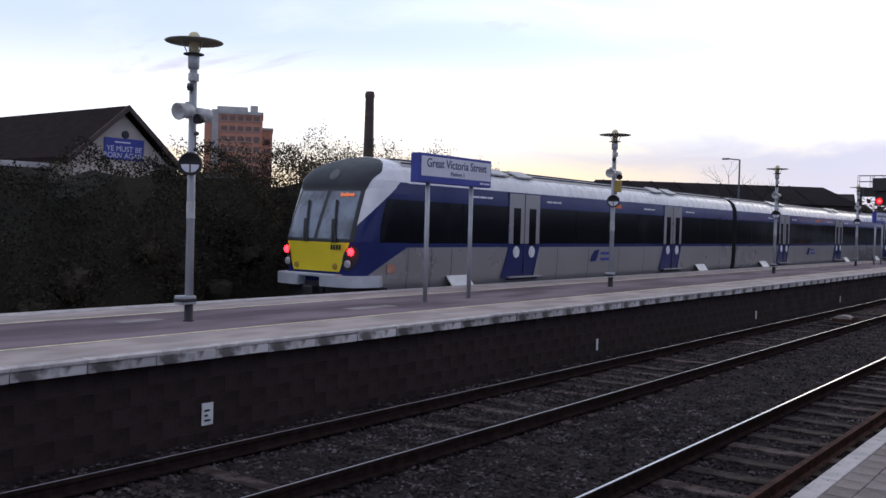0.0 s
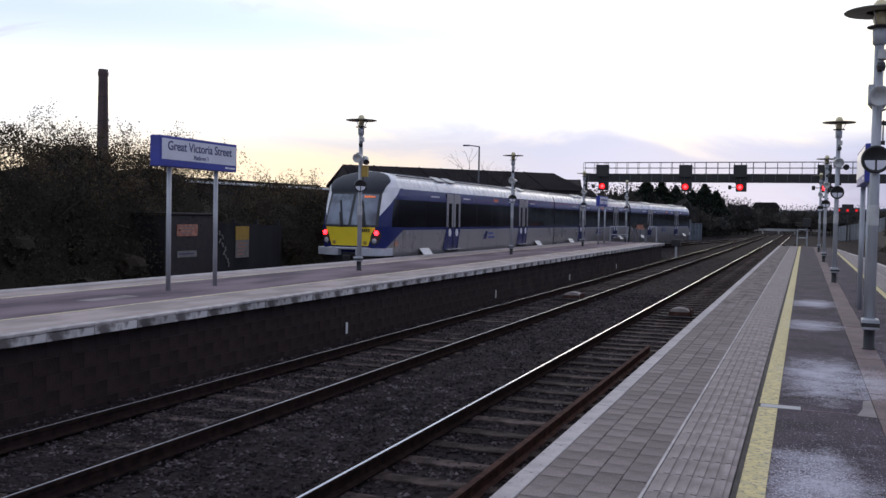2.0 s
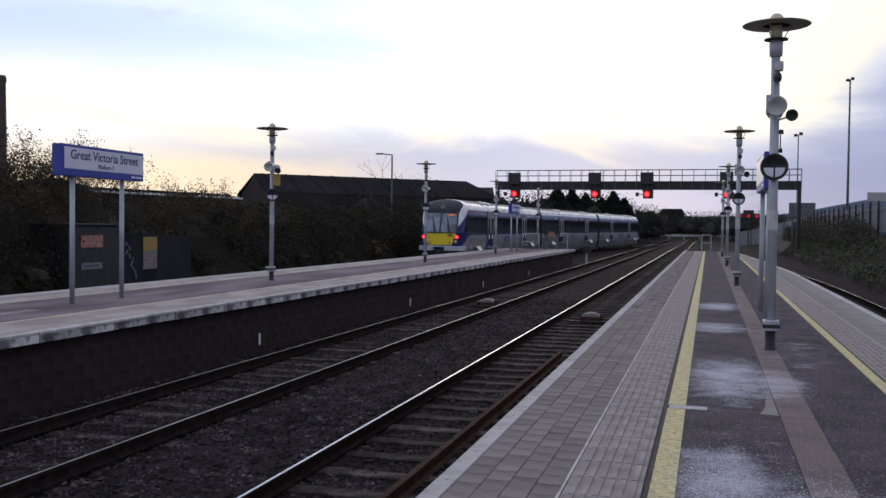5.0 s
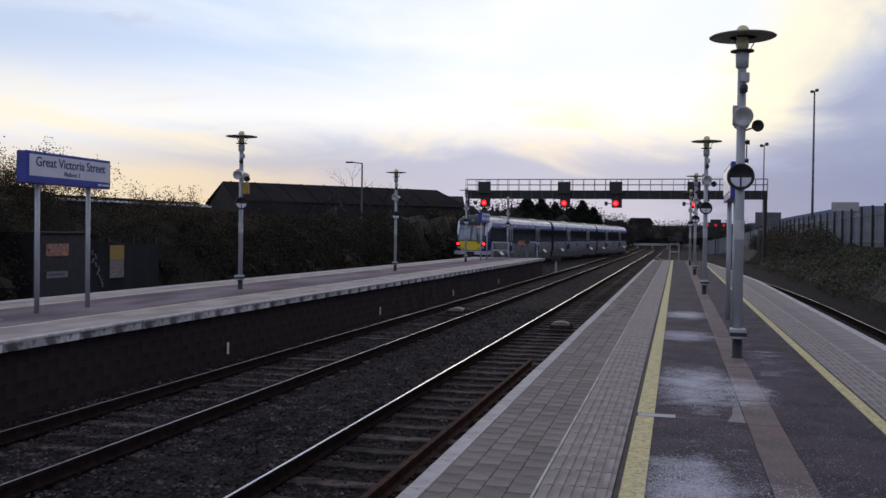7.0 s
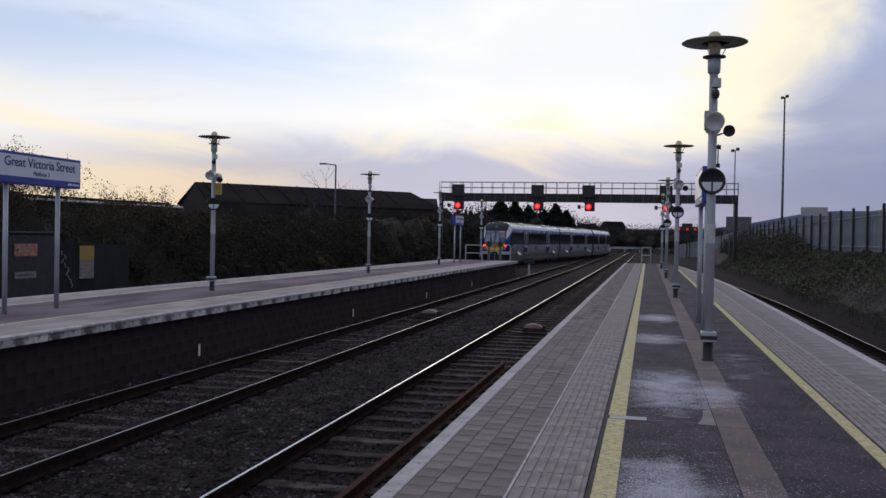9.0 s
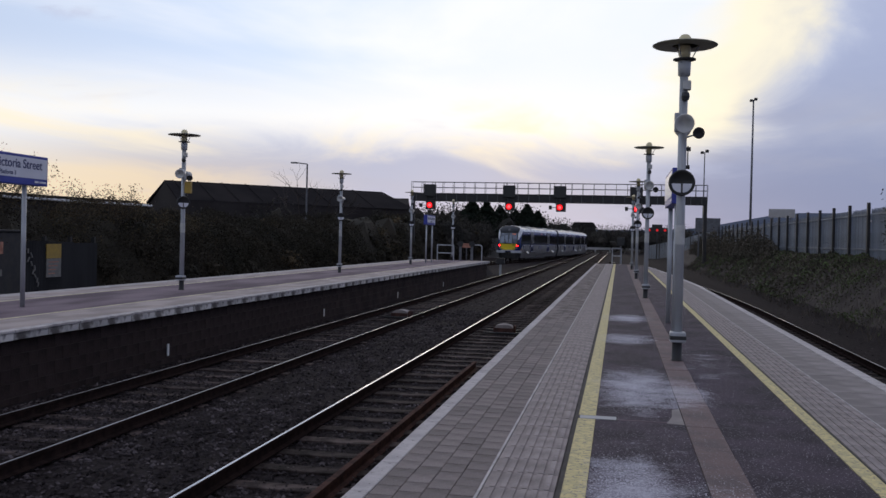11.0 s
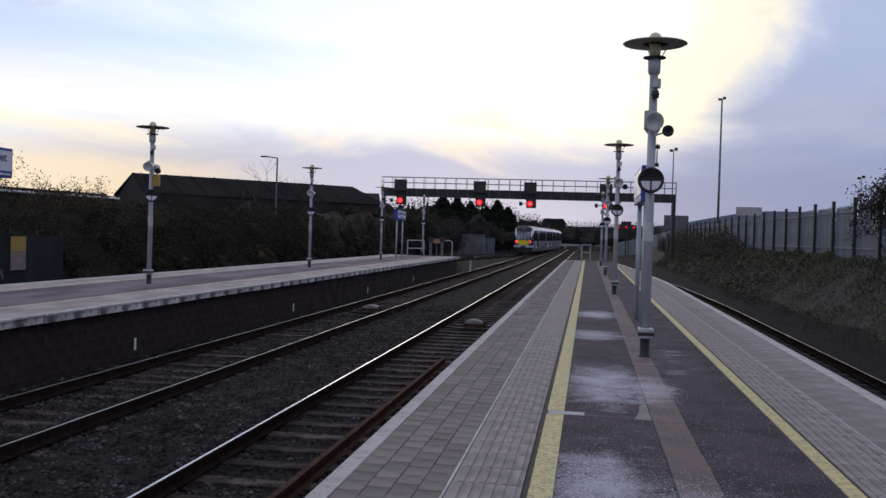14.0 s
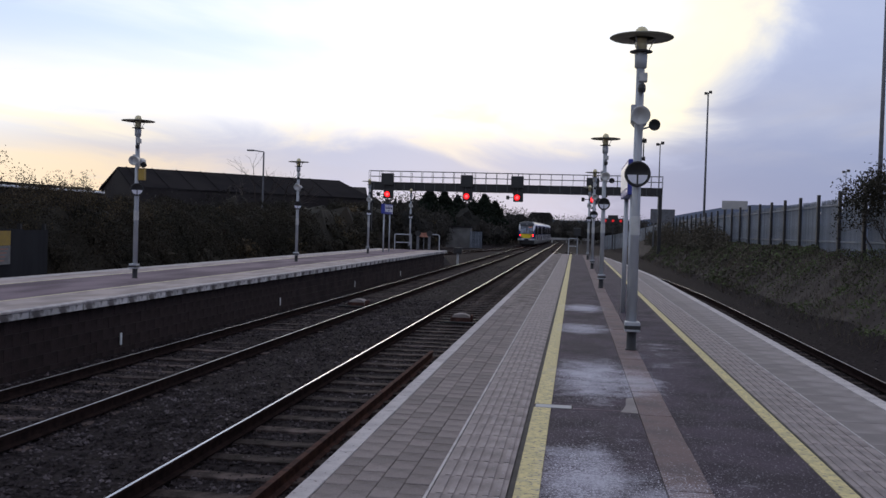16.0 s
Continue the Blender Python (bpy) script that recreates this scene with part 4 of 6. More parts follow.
def carriage(length, cab_at, label):
    """cab_at: -1 cab at y = 0, +1 cab at the far end, 0 none."""
    car = thing("train_carriage", label, "train carriage", group="carriages of the departing train")
    a = CAB - 0.003 if cab_at < 0 else 0.12
    b = length - CAB + 0.003 if cab_at > 0 else length - 0.12
    doors = (6.2, 16.85) if cab_at <= 0 else (length - 18.55, length - 7.9)
    for side in (-1, 1):
        part("lower_panel", side_strip(bmesh.new(), side, a, b, 0.40, 1.92, 0, 8), "silver", car, "silver grey lower body side", True)
        part("waist_band", side_strip(bmesh.new(), side, a, b, 1.92, 2.02, 0, 1), "blue", car, "dark blue waist band", True)
        part("upper_band", side_strip(bmesh.new(), side, a, b, 3.05, 3.46, 0, 3), "blue", car, "dark blue band above the windows", True)
        part("cantrail", side_strip(bmesh.new(), side, a, b, 3.46, 3.86, 0, 6), "train_white", car, "white curved roof edge", True)
        # windows between doors, each pane a part
        stops = [a] + [v for dy in doors for v in (dy, dy + 1.7)] + [b]
        for y0, y1 in zip(stops[::2], stops[1::2]):
            span = y1 - y0
            n = max(1, round(span / 2.1))
            for k in range(n):
                w0, w1 = y0 + span * k / n, y0 + span * (k + 1) / n
                part("window_pane", side_strip(bmesh.new(), side, w0 + 0.012, w1 - 0.012, 2.02, 3.05, -0.002, 1), "tint", car, "dark tinted window pane")
        part("window_backing", side_strip(bmesh.new(), side, a, b, 2.02, 3.05, -0.012, 1), "black", car)
        for dy in doors:
            door(car, side, dy)
        # small white lettering beside the doors, drawn as bars
        x = side * 1.372
        for dy in doors:
            for y0, n in ((dy - 1.75, 11), (dy + 2.1, 10)):
                for k in range(0, n, 4):
                    part("lettering_bar", boxes((x - 0.012, x + 0.012, y0 + k * 0.085, y0 + min(n, k + 3.4) * 0.085, 3.225, 3.275)), "train_white", car)
        # faded emblem on the lower body
        x = side * 1.383
        part("emblem", prism(bmesh.new(), [(11.1, 1.45), (11.5, 1.45), (11.62, 1.60), (11.75, 1.82), (11.42, 1.80), (11.22, 1.62)], "x", x - 0.004, x + 0.004), "blue", car, "dark blue slanted emblem")
        for z, y1 in ((1.47, 12.75), (1.66, 12.55)):
            part("emblem_bar", boxes((x - 0.003, x + 0.003, 11.85, y1, z, z + 0.09)), "sign_blue", car, "blue name bar")
        # panel seams, bright steps over the bogies
        for y in [a + 0.02, a + 0.95, a + 1.8, 9.0, 11.0, 13.2, 15.2, b - 1.5]:
            part("panel_seam", side_strip(bmesh.new(), side, y, y + 0.022, 0.42, 1.90, 0.003, 6), "dome", car)
        for y in (3.35, length - 4.3):
            bm = prism(bmesh.new(), [(side * 1.36, 1.20), (side * 1.39, 1.20), (side * 1.60, 0.93), (side * 1.57, 0.93)], "y", y, y + 0.95)
            part("bogie_step", bm, "white", car, "pale slanted step plate")
        part("indicator", boxes((side * 1.366 - 0.012, side * 1.366 + 0.012, 12.6, 13.3, 3.16, 3.34)), "amber_dim", car, "small amber side display")
    # roof skin with ribs
    bm = bmesh.new()
    zs = [3.86, 3.93, 3.99, 4.05, 4.08, 4.11, 4.13]
    pts = [(-half_width(z), z) for z in zs] + [(half_width(z), z) for z in zs[-2::-1]]
    for (xa, za), (xb, zb) in zip(pts, pts[1:]):
        q = [bm.verts.new(p) for p in ((xa, a, za), (xb, a, zb), (xb, b, zb), (xa, b, za))]
        bm.faces.new(q)
    bmesh.ops.remove_doubles(bm, verts=bm.verts, dist=0.0004)
    part("roof", bm, "roof_grey", car, "grey ribbed roof", True)
    for x in (-0.95, -0.62, 0.62, 0.95):
        z = 4.10 if abs(x) < 0.7 else 4.0
        part("roof_rib", boxes((x - 0.02, x + 0.02, a + 0.2, b - 0.2, z - 0.08, z - 0.005)), "dome", car)
    for dy in doors:
        for k in (-0.55, 0.75):
            for side in (-1, 1):
                ob = part("roof_hatch", boxes((-0.22, 0.22, 0, 0.85, 0, 0.05), bev=0.012), "off_white", car, "raised pale roof hatch")
                ob.matrix_basis = pose(side * 0.98, dy + k, 3.97, 0, side * 24, 0)
    # ends and underside
    for y in ([b] if cab_at < 0 else [a] if cab_at > 0 else [a, b]):
        bm = bmesh.new()
        zz = [0.42, 0.8, 1.2, 3.2, 3.5, 3.76, 3.93, 4.05, 4.12]
        ring = [(half_width(z), z) for z in zz] + [(-half_width(z), z) for z in zz[::-1]]
        bm.faces.new([bm.verts.new((p[0], y, p[1])) for p in ring])
        part("end_wall", bm, "dome", car)
    g0, g1 = (length - 0.13, length + 0.13) if cab_at <= 0 else (-0.13, 0.13)
    if cab_at <= 0:
        part("gangway", boxes((-1.15, 1.15, g0, g1, 0.9, 3.8), bev=0.03), "black", car, "black rubber gangway")
    part("underframe", boxes((-1.15, 1.15, 1.2, length - 1.2, 0.55, 1.0), (-1.2, 1.2, 7.2, length - 7.2, 0.28, 0.6), bev=0.02), "black", car, "dark underframe equipment")
    for yc in (3.8, length - 3.8):
        bo = part("bogie", boxes((-1.12, -0.98, yc - 1.6, yc + 1.6, 0.35, 0.62), (0.98, 1.12, yc - 1.6, yc + 1.6, 0.35, 0.62), (-1.0, 1.0, yc - 0.3, yc + 0.3, 0.35, 0.6), bev=0.03), "dark_steel", car, "dark bogie frame")
        for dy in (-1.2, 1.2):
            for sx in (-0.835, 0.835):
                part("wheel", tubes(((sx - 0.06, yc + dy, 0.42), (sx + 0.06, yc + dy, 0.42), 0.42), n=20), "rail_side", bo)
    if cab_at < 0:
        cab(car)
    if cab_at > 0:
        before = set(car.children)
        cab(car)
        turn = Matrix.Translation((0, length, 0)) @ pose(0, 0, 0, 0, 0, 180)
        for o in set(car.children) - before:
            o.matrix_basis = turn @ o.matrix_basis
    return car


L_END, L_MID, GAP = 24.35, 23.2, 0.26
CARS = [
    (carriage(L_END, -1, "blue and silver carriage with a yellow cab end and red lamps"), 0.0, L_END),
    (carriage(L_MID, 0, "blue and silver middle carriage with dark tinted windows"), L_END + GAP, L_MID),
    (carriage(L_END, 1, "blue and silver leading carriage with its cab facing away"), L_END + L_MID + 2 * GAP, L_END),
]


def train_y(t):
    """How far the tail of the train has come along the line."""
    return 15.72 + 7.1 * t + 0.095 * t * t


def car_pose(y0, length):
    ya, yb = y0 + 3.8, y0 + length - 3.8
    xa, xb = bend_x(ya), bend_x(yb)
    d = Vector((xb - xa, yb - ya, 0)).normalized()
    at = Vector((xa, ya, RAIL)) - d * 3.8
    return pose(*at, 0, 0, math.degrees(math.atan2(-d.x, d.y)))


def motions():
    for car, back, length in CARS:
        walk(car, [(0.5 * k, car_pose(train_y(0.5 * k) + back, length)) for k in range(33)])


# ---- platform lamps ----
def lamp_post():
    t = thing("platform_lamp", "pale steel platform lamp with a wide dark disc and loudspeakers", "lamp post", group="platform lamps")
    part("pole", tubes(((0, 0, 0), (0, 0, 3.83), 0.062, 0.055), n=16), "galv", t, "pale galvanised steel pole", True)
    part("base_sleeve", turned([(0.080, 0), (0.080, 0.012), (0.066, 0.02), (0.0645, 0.24), (0.063, 0.27)], 16), "dark_steel", t, "dark stained foot of the pole", True)
    part("junction_box", boxes((-0.10, 0.10, -0.20, 0.055, 0.26, 0.39), bev=0.012), "galv", t, "small grey junction box")
    part("box_band", boxes((-0.104, 0.104, -0.204, 0.059, 0.295, 0.345)), "black", t)
    part("lantern_neck", turned([(0.056, 3.78), (0.080, 3.80), (0.086, 3.97), (0.070, 3.985), (0.070, 4.02)], 18), "galv", t, "grey lantern neck", True)
    part("collar_ring", turned([(0.086, 3.995), (0.150, 4.002), (0.150, 4.016), (0.086, 4.022)], 22), "dark_steel", t, "thin dark ring")
    part("lantern", turned([(0.068, 4.0), (0.078, 4.09), (0.070, 4.20), (0.092, 4.21), (0.092, 4.25), (0.080, 4.30), (0.05, 4.335), (0.0, 4.35)], 18), "globe", t, "cream glass lantern dome", True)
    part("disc_shade", turned([(0.165, 4.188), (0.41, 4.186), (0.425, 4.195), (0.41, 4.204), (0.165, 4.196), (0.165, 4.188)], 36), "disc_grey", t, "wide flat dark disc shade", True)
    for k in range(3):
        a = 2.1 * k
        part("disc_stay", tubes(((0.09 * math.cos(a), 0.09 * math.sin(a), 4.01), (0.18 * math.cos(a), 0.18 * math.sin(a), 4.190), 0.008), n=6), "galv", t)
    # brackets and fittings up the pole
    part("sensor_box", boxes((-0.02, 0.09, -0.09, 0.03, 3.60, 3.72), bev=0.01), "off_white", t, "small pale sensor box")
    part("sensor_lamp", turned([(0.045, 0), (0.055, 0.05), (0.045, 0.1)], 12), "black", t).matrix_basis = pose(0.02, -0.075, 3.46)
    part("clamp", boxes((-0.11, -0.05, -0.05, 0.05, 3.05, 3.30), bev=0.01), "galv", t)
    sp = turned([(0.085, 0), (0.10, 0.06), (0.115, 0.20), (0.128, 0.27), (0.115, 0.275), (0.06, 0.20), (0.0, 0.19)], 20)
    part("loudspeaker", sp, "off_white", t, "white horn loudspeaker", True).matrix_basis = pose(-0.01, -0.03, 3.18, 102, 0, 3)
    sp2 = turned([(0.07, 0), (0.085, 0.05), (0.10, 0.18), (0.112, 0.24), (0.10, 0.245), (0.0, 0.17)], 20)
    part("loudspeaker", sp2, "off_white", t, "white horn loudspeaker", True).matrix_basis = pose(0.01, 0.05, 3.15, 98, 0, 178)
    part("camera_arm", tubes(((0, 0, 2.96), (0.19, -0.02, 3.02), 0.012), n=8), "galv", t)
    part("camera_head", turned([(0.045, -0.05), (0.062, 0.0), (0.078, 0.10), (0.070, 0.11), (0.035, 0.07)], 18), "dark_steel", t, "dark round camera head", True).matrix_basis = pose(0.19, -0.01, 3.03, 94, 0, 6)
    part("horn_bracket", tubes(((0.075, 0, 2.58), (0.075, 0, 2.86), 0.008), ((0.0, 0, 2.82), (0.11, 0, 2.82), 0.018, 0.03), ((0.0, 0, 2.58), (0.10, 0, 2.58), 0.018, 0.03), n=8), "black", t)
    part("pole_band", turned([(0.0615, 1.55), (0.0635, 1.555), (0.0635, 1.80), (0.0615, 1.805)], 16), "off_white", t, "pale number band")
    disc = turned([(0.155, -0.03), (0.172, -0.02), (0.172, 0.035), (0.150, 0.045), (0.145, 0.030)], 28)
    hub = part("round_clock", disc, "black", t, "black round housing with a white lower half", True)
    hub.matrix_basis = pose(0, -0.10, 2.365, 90, 0, 0)
    bm = bmesh.new()
    for s in (-1, 1):
        pts = [(s * 0.012, -0.012)] + [(s * (0.012 + 0.118 * math.sin(a)), -0.012 - 0.118 * math.cos(a)) for a in [math.pi / 2 * (1 - k / 8) for k in range(9)]]
        prism(bm, pts if s > 0 else pts[::-1], "z", 0.031, 0.036)
    part("half_dial", bm, "sign_white", hub, "white half dial")
    return t


LAMP = lamp_post()
LAMP.matrix_basis = pose(0.80, 12.78, 0)
for y in (26.95, 41.1, 55.2):
    copy_thing(LAMP, pose(0.78, y, 0, 0, 0, random.uniform(-6, 6)) @ Matrix.Diagonal((1, 1, 1.014 if y < 30 else 1.0, 1)))
for k, (x, y, a) in enumerate(((-11.25, 8.86, 40), (-11.3, 22.85, 28), (-11.28, 36.95, 18), (-11.6, 51.7, 12), (-11.33, 63.7, 8))):
    ob = copy_thing(LAMP, pose(x, y, 0.036, 0, 0, 6) @ Matrix.Diagonal((1, 1, 0.985 if k == 0 else 0.972, 1)))
    for c in ob.children:
        if c.name.startswith("round_clock"):
            c.matrix_basis = pose(0, 0, 0, 0, 0, a - 4) @ c.matrix_basis
    if k in (1,):
        bx = part("yellow_box", boxes((0.06, 0.22, -0.09, 0.05, 2.62, 2.92), bev=0.01), "yellow_sign", ob, "small yellow alarm box")
del ob


# ---- station name signs ----
def name_sign(at, rz, legs, width, height, bottom, label, text=True):
    t = thing("station_sign", label, "station sign", group="station name signs", at=at, rz=rz)
    for x in legs:
        part("post", tubes(((x, 0, 0), (x, 0, bottom + 0.06), 0.045), n=14), "galv", t, "galvanised steel post", True)
    part("sign_box", boxes((-width / 2, width / 2, -0.11, 0.11, bottom, bottom + height), bev=0.012), "sign_blue", t, "blue box frame")
    part("sign_face", boxes((-width / 2 + 0.06, width / 2 - 0.04, -0.118, -0.10, bottom + 0.13, bottom + height - 0.055)), "sign_white", t, "white face")
    part("corner_mark", boxes((width / 2 - 0.42, width / 2 - 0.30, -0.116, -0.10, bottom + 0.05, bottom + 0.09), (width / 2 - 0.27, width / 2 - 0.06, -0.116, -0.10, bottom + 0.05, bottom + 0.085)), "sign_white", t)
    if text:
        letters("station_name", "Great Victoria Street", 0.243, "sign_text", t, pose(0.01, -0.1205, bottom + 0.385, 90, 0, 0), bold=0.0025)
        letters("platform_name", "Platform 3", 0.115, "sign_text", t, pose(0.01, -0.1205, bottom + 0.205, 90, 0, 0), bold=0.001)
    return t


name_sign((-11.3, 15.50, 0.036), 90, (-0.83, 0.68), 2.51, 0.575, 2.36, "blue framed white station name sign on two steel posts")
name_sign((-11.55, 56.6, 0.036), 90, (-0.9, 0.9), 2.51, 0.59, 2.33, "small distant blue and white station sign on two posts")
name_sign((0.99, 17.7, 0.0), -90, (-1.1, 0.9), 2.4, 0.62, 2.25, "blue station sign seen edge-on on two steel posts", text=False)


# ---- signal gantry ----
def gantry():
    y = 88.0
    x0, x1 = -19.75, 7.85
    t = thing("signal_gantry", "dark steel signal gantry with a railed walkway over the tracks", "signal gantry", at=(0, y, 0))
    for x, zb in ((x0 + 0.15, -1.2), (x1 - 0.15, -1.0)):
        part("leg", boxes((x - 0.16, x + 0.16, -0.16, 0.16, zb, 5.2), (x - 0.24, x + 0.24, -0.24, 0.24, zb, zb + 0.3), bev=0.02), "dark_steel", t, "dark square steel leg")
    part("beam", boxes((x0, x1, -0.35, -0.27, 5.13, 5.80)), "dark_steel", t, "deep dark steel beam")
    part("beam", boxes((x0, x1, 0.27, 0.35, 5.13, 5.80)), "dark_steel", t)
    part("deck", boxes((x0, x1, -0.36, 0.36, 5.80, 5.88)), "dark_steel", t, "walkway deck")
    part("flange", boxes((x0, x1, -0.40, -0.25, 5.08, 5.13)), "dark_steel", t)
    for k in range(28):
        x = x0 + 0.5 + k * (x1 - x0 - 1) / 27
        part("stiffener", boxes((x - 0.02, x + 0.02, -0.375, -0.35, 5.13, 5.82)), "grey_steel", t)
    n = 27
    for k in range(n + 1):
        x = x0 + k * (x1 - x0) / n
        for yy in (-0.36, 0.36):
            part("rail_post", tubes(((x, yy, 5.86), (x, yy, 6.95), 0.022), n=6), "grey_steel", t)
    for yy in (-0.36, 0.36):
        for z in (6.42, 6.94):
            part("handrail", tubes(((x0, yy, z), (x1, yy, z), 0.022), n=8), "grey_steel", t)
    return t


gantry()


def signal(x, z, mirror=False):
    t = thing("colour_light_signal", "black railway signal head showing a red light", "railway signal", group="gantry signals", at=(x, 87.6, z))
    part("indicator_box", boxes((-0.58, 0.58, -0.20, 0.22, 0.86, 1.98), bev=0.03), "black", t, "black route indicator box")
    part("top_loop", tubes(((-0.5, 0, 1.98), (-0.5, 0, 2.2), 0.025), ((0.5, 0, 1.98), (0.5, 0, 2.2), 0.025), n=6), "dark_steel", t)
    part("hanger", boxes((-0.42, -0.30, -0.1, 0.1, 0.3, 0.9)), "dark_steel", t)
    part("hanger", boxes((0.36, 0.48, -0.1, 0.1, 0.3, 0.9)), "dark_steel", t)
    part("head", boxes((-0.34, 0.58, -0.16, 0.16, -0.42, 0.42), bev=0.04), "black", t, "black signal head")
    part("side_arm", boxes((-0.9, -0.34, -0.03, 0.03, -0.06, 0.0), (-1.0, -0.72, -0.12, 0.08, -0.22, 0.14), bev=0.02), "dark_steel", t)
    # added emissive ring, stands in for the halo of light around the lens
    part("lens_rim", turned([(0.27, 0), (0.27, 0.03), (0.17, 0.04)], 20), "red_halo", t, "added glowing ring for the red halo around the lens").matrix_basis = pose(0.02, -0.163, -0.02, 90, 0, 0)
    lamp = part("lens", turned([(0.17, 0), (0.15, 0.05), (0.0, 0.08)], 20), "red_core", t, "glowing red lens", True)
    lamp.matrix_basis = pose(0.02, -0.17, -0.02, 90, 0, 0)
    hood = bmesh.new()
    for k in range(12):
        a0, a1 = math.pi * (k / 12 - 0.1) * 1.1, math.pi * ((k + 1) / 12 - 0.1) * 1.1
        vs = [hood.verts.new((0.285 * math.cos(a), -0.16 - d, 0.285 * math.sin(a))) for a, d in ((a0, 0), (a1, 0), (a1, 0.25), (a0, 0.25))]
        hood.faces.new(vs)
    part("hood", hood, "black", t).matrix_basis = pose(0.02, 0, -0.02)
    return t


SIG = signal(-17.9, 4.72)
for x in (-10.27, -5.5, 1.5):
    copy_thing(SIG, pose(x, 87.6, 4.70))


# ---- lineside things ----
def track_magnet(x, y, rz):
    t = thing("track_magnet", "pale concrete-covered trackside magnet box between the rails", "trackside box", group="track magnets", at=(x, y, RAIL - 0.16), rz=rz)
    bm = bmesh.new()
    out = [(-0.27, 0.0), (0.27, 0.0)] + [(0.27 * math.cos(a), 0.06 + 0.19 * math.sin(a) ** 0.6) for a in [math.pi * k / 12 for k in range(13)]]
    prism(bm, out, "y", -0.20, 0.20)
    part("cover", bm, "slab_grey", t, "weathered pale cover")
    part("side_cheek", boxes((-0.28, 0.27, -0.25, -0.205, 0, 0.15), bev=0.01), "rust", t)
    part("side_cheek", boxes((-0.30, 0.32, 0.205, 0.25, 0, 0.17), bev=0.01), "rust", t)
    part("end_plate", boxes((0.275, 0.33, -0.19, 0.19, 0, 0.21), bev=0.01), "rust", t, "rusty end plate")
    part("cable", tubes(((-0.45, -0.40, 0.03), (-0.2, -0.55, 0.05), 0.02), ((-0.2, -0.55, 0.05), (0.35, -0.48, 0.03), 0.02), ((0.35, -0.48, 0.03), (0.75, 0.1, 0.04), 0.02), n=6), "black", t)
    part("base_bar", boxes((-0.55, 0.55, -0.45, -0.38, 0, 0.05)), "dark_steel", t)
    part("base_bar", boxes((-0.55, 0.55, 0.38, 0.45, 0, 0.05)), "dark_steel", t)
    return t


track_magnet(-3.12, 26.2, 2)
track_magnet(-6.98, 29.9, -3)


def wall_marker(y, w, h, z):
    t = thing("distance_plate", "small white plate on the platform wall", "wall plate", group="platform wall plates", at=(-8.950, y, z))
    part("plate", boxes((0.0, 0.016, -w / 2, w / 2, -h / 2, h / 2), bev=0.003), "white", t)
    if w > 0.1:
        part("letter_bar", boxes((0.016, 0.020, -0.05, 0.03, 0.03, 0.055), (0.016, 0.020, -0.05, 0.0, -0.03, -0.005), (0.016, 0.020, -0.05, 0.04, -0.09, -0.065)), "black", t)


wall_marker(7.35, 0.17, 0.27, -0.80)
for y in (17.55, 27.75, 37.6, 47.8):
    wall_marker(y, 0.075, 0.24, -0.84)


def barrier(at, rz, n, label):
    t = thing("end_barrier", label, "barrier", at=at, rz=rz)
    for k in range(n + 1):
        part("upright", tubes(((k * 1.15, 0, 0), (k * 1.15, 0, 1.05), 0.04), n=8), "galv", t)
    for z in (0.5, 1.05):
        part("bar", tubes(((0, 0, z), (n * 1.15, 0, z), 0.036), n=8), "galv", t)
    return t


barrier((-12.3, 63.2, 0.036), 0, 1, "galvanised tube barrier at the end of the platform")
t = thing("end_hoop", "galvanised tube hoop closing the end of the island", "barrier", at=(-0.42, 67.3, 0))
part("tube", tubes(((0, 0, 0), (0, 0, 1.13), 0.035), ((0, 0, 1.13), (0.62, 0, 1.13), 0.035), ((0.62, 0, 1.13), (0.62, 0, 0), 0.035), n=8), "galv", t)
part("mid_rail", tubes(((0, 0, 0.58), (0.62, 0, 0.58), 0.03), n=8), "galv", t)


def round_board(at, label):
    t = thing("warning_board", label, "warning board", group="platform end boards", at=at)
    part("post", boxes((-0.09, 0.09, -0.04, 0.04, 0, 1.0), bev=0.01), "grey_steel", t)
    part("disc", tubes(((0, -0.05, 1.15), (0, 0.0, 1.15), 0.2), n=16), "black", t, "dark round board")
    return t


round_board((-10.75, 63.6, 0.036), "grey post with a dark round board")
round_board((-9.95, 63.6, 0.036), "grey post with a dark round board")
t = thing("notice_board", "small red notice board between two posts", "notice board", at=(-10.35, 63.7, 0.036))
part("panel", boxes((-0.3, 0.3, -0.02, 0.02, 0.9, 1.2)), "orange_sign", t)
part("leg", boxes((-0.03, 0.03, -0.02, 0.02, 0, 0.9)), "grey_steel", t)
t = thing("tube_hoop", "bent galvanised tube hoop at the platform end", "hoop", at=(-9.25, 63.6, 0.036))
part("tube", tubes(((0, 0, 0), (0, 0, 1.0), 0.035), ((0, 0, 1.0), (-0.1, 0, 1.1), 0.035), ((-0.1, 0, 1.1), (-0.5, 0, 1.1), 0.035), n=8), "galv", t)
t = thing("buffer_lamp_box", "dark lineside equipment box on a short post", "equipment box", at=(-8.3, 66.5, BED))
part("post", boxes((-0.07, 0.07, -0.07, 0.07, 0, 0.9)), "galv", t)
part("box", boxes((-0.3, 0.3, -0.2, 0.2, 0.9, 1.35), bev=0.02), "dark_steel", t)
t = thing("bollard_signal", "dark shunting signal on a post at the platform end", "shunting signal", at=(0.16, 67.5, 0))
part("post", tubes(((0, 0, 0), (0, 0, 1.4), 0.05), n=8), "grey_steel", t)
part("head", boxes((-0.25, 0.25, -0.15, 0.15, 1.3, 1.9), bev=0.05), "black", t)


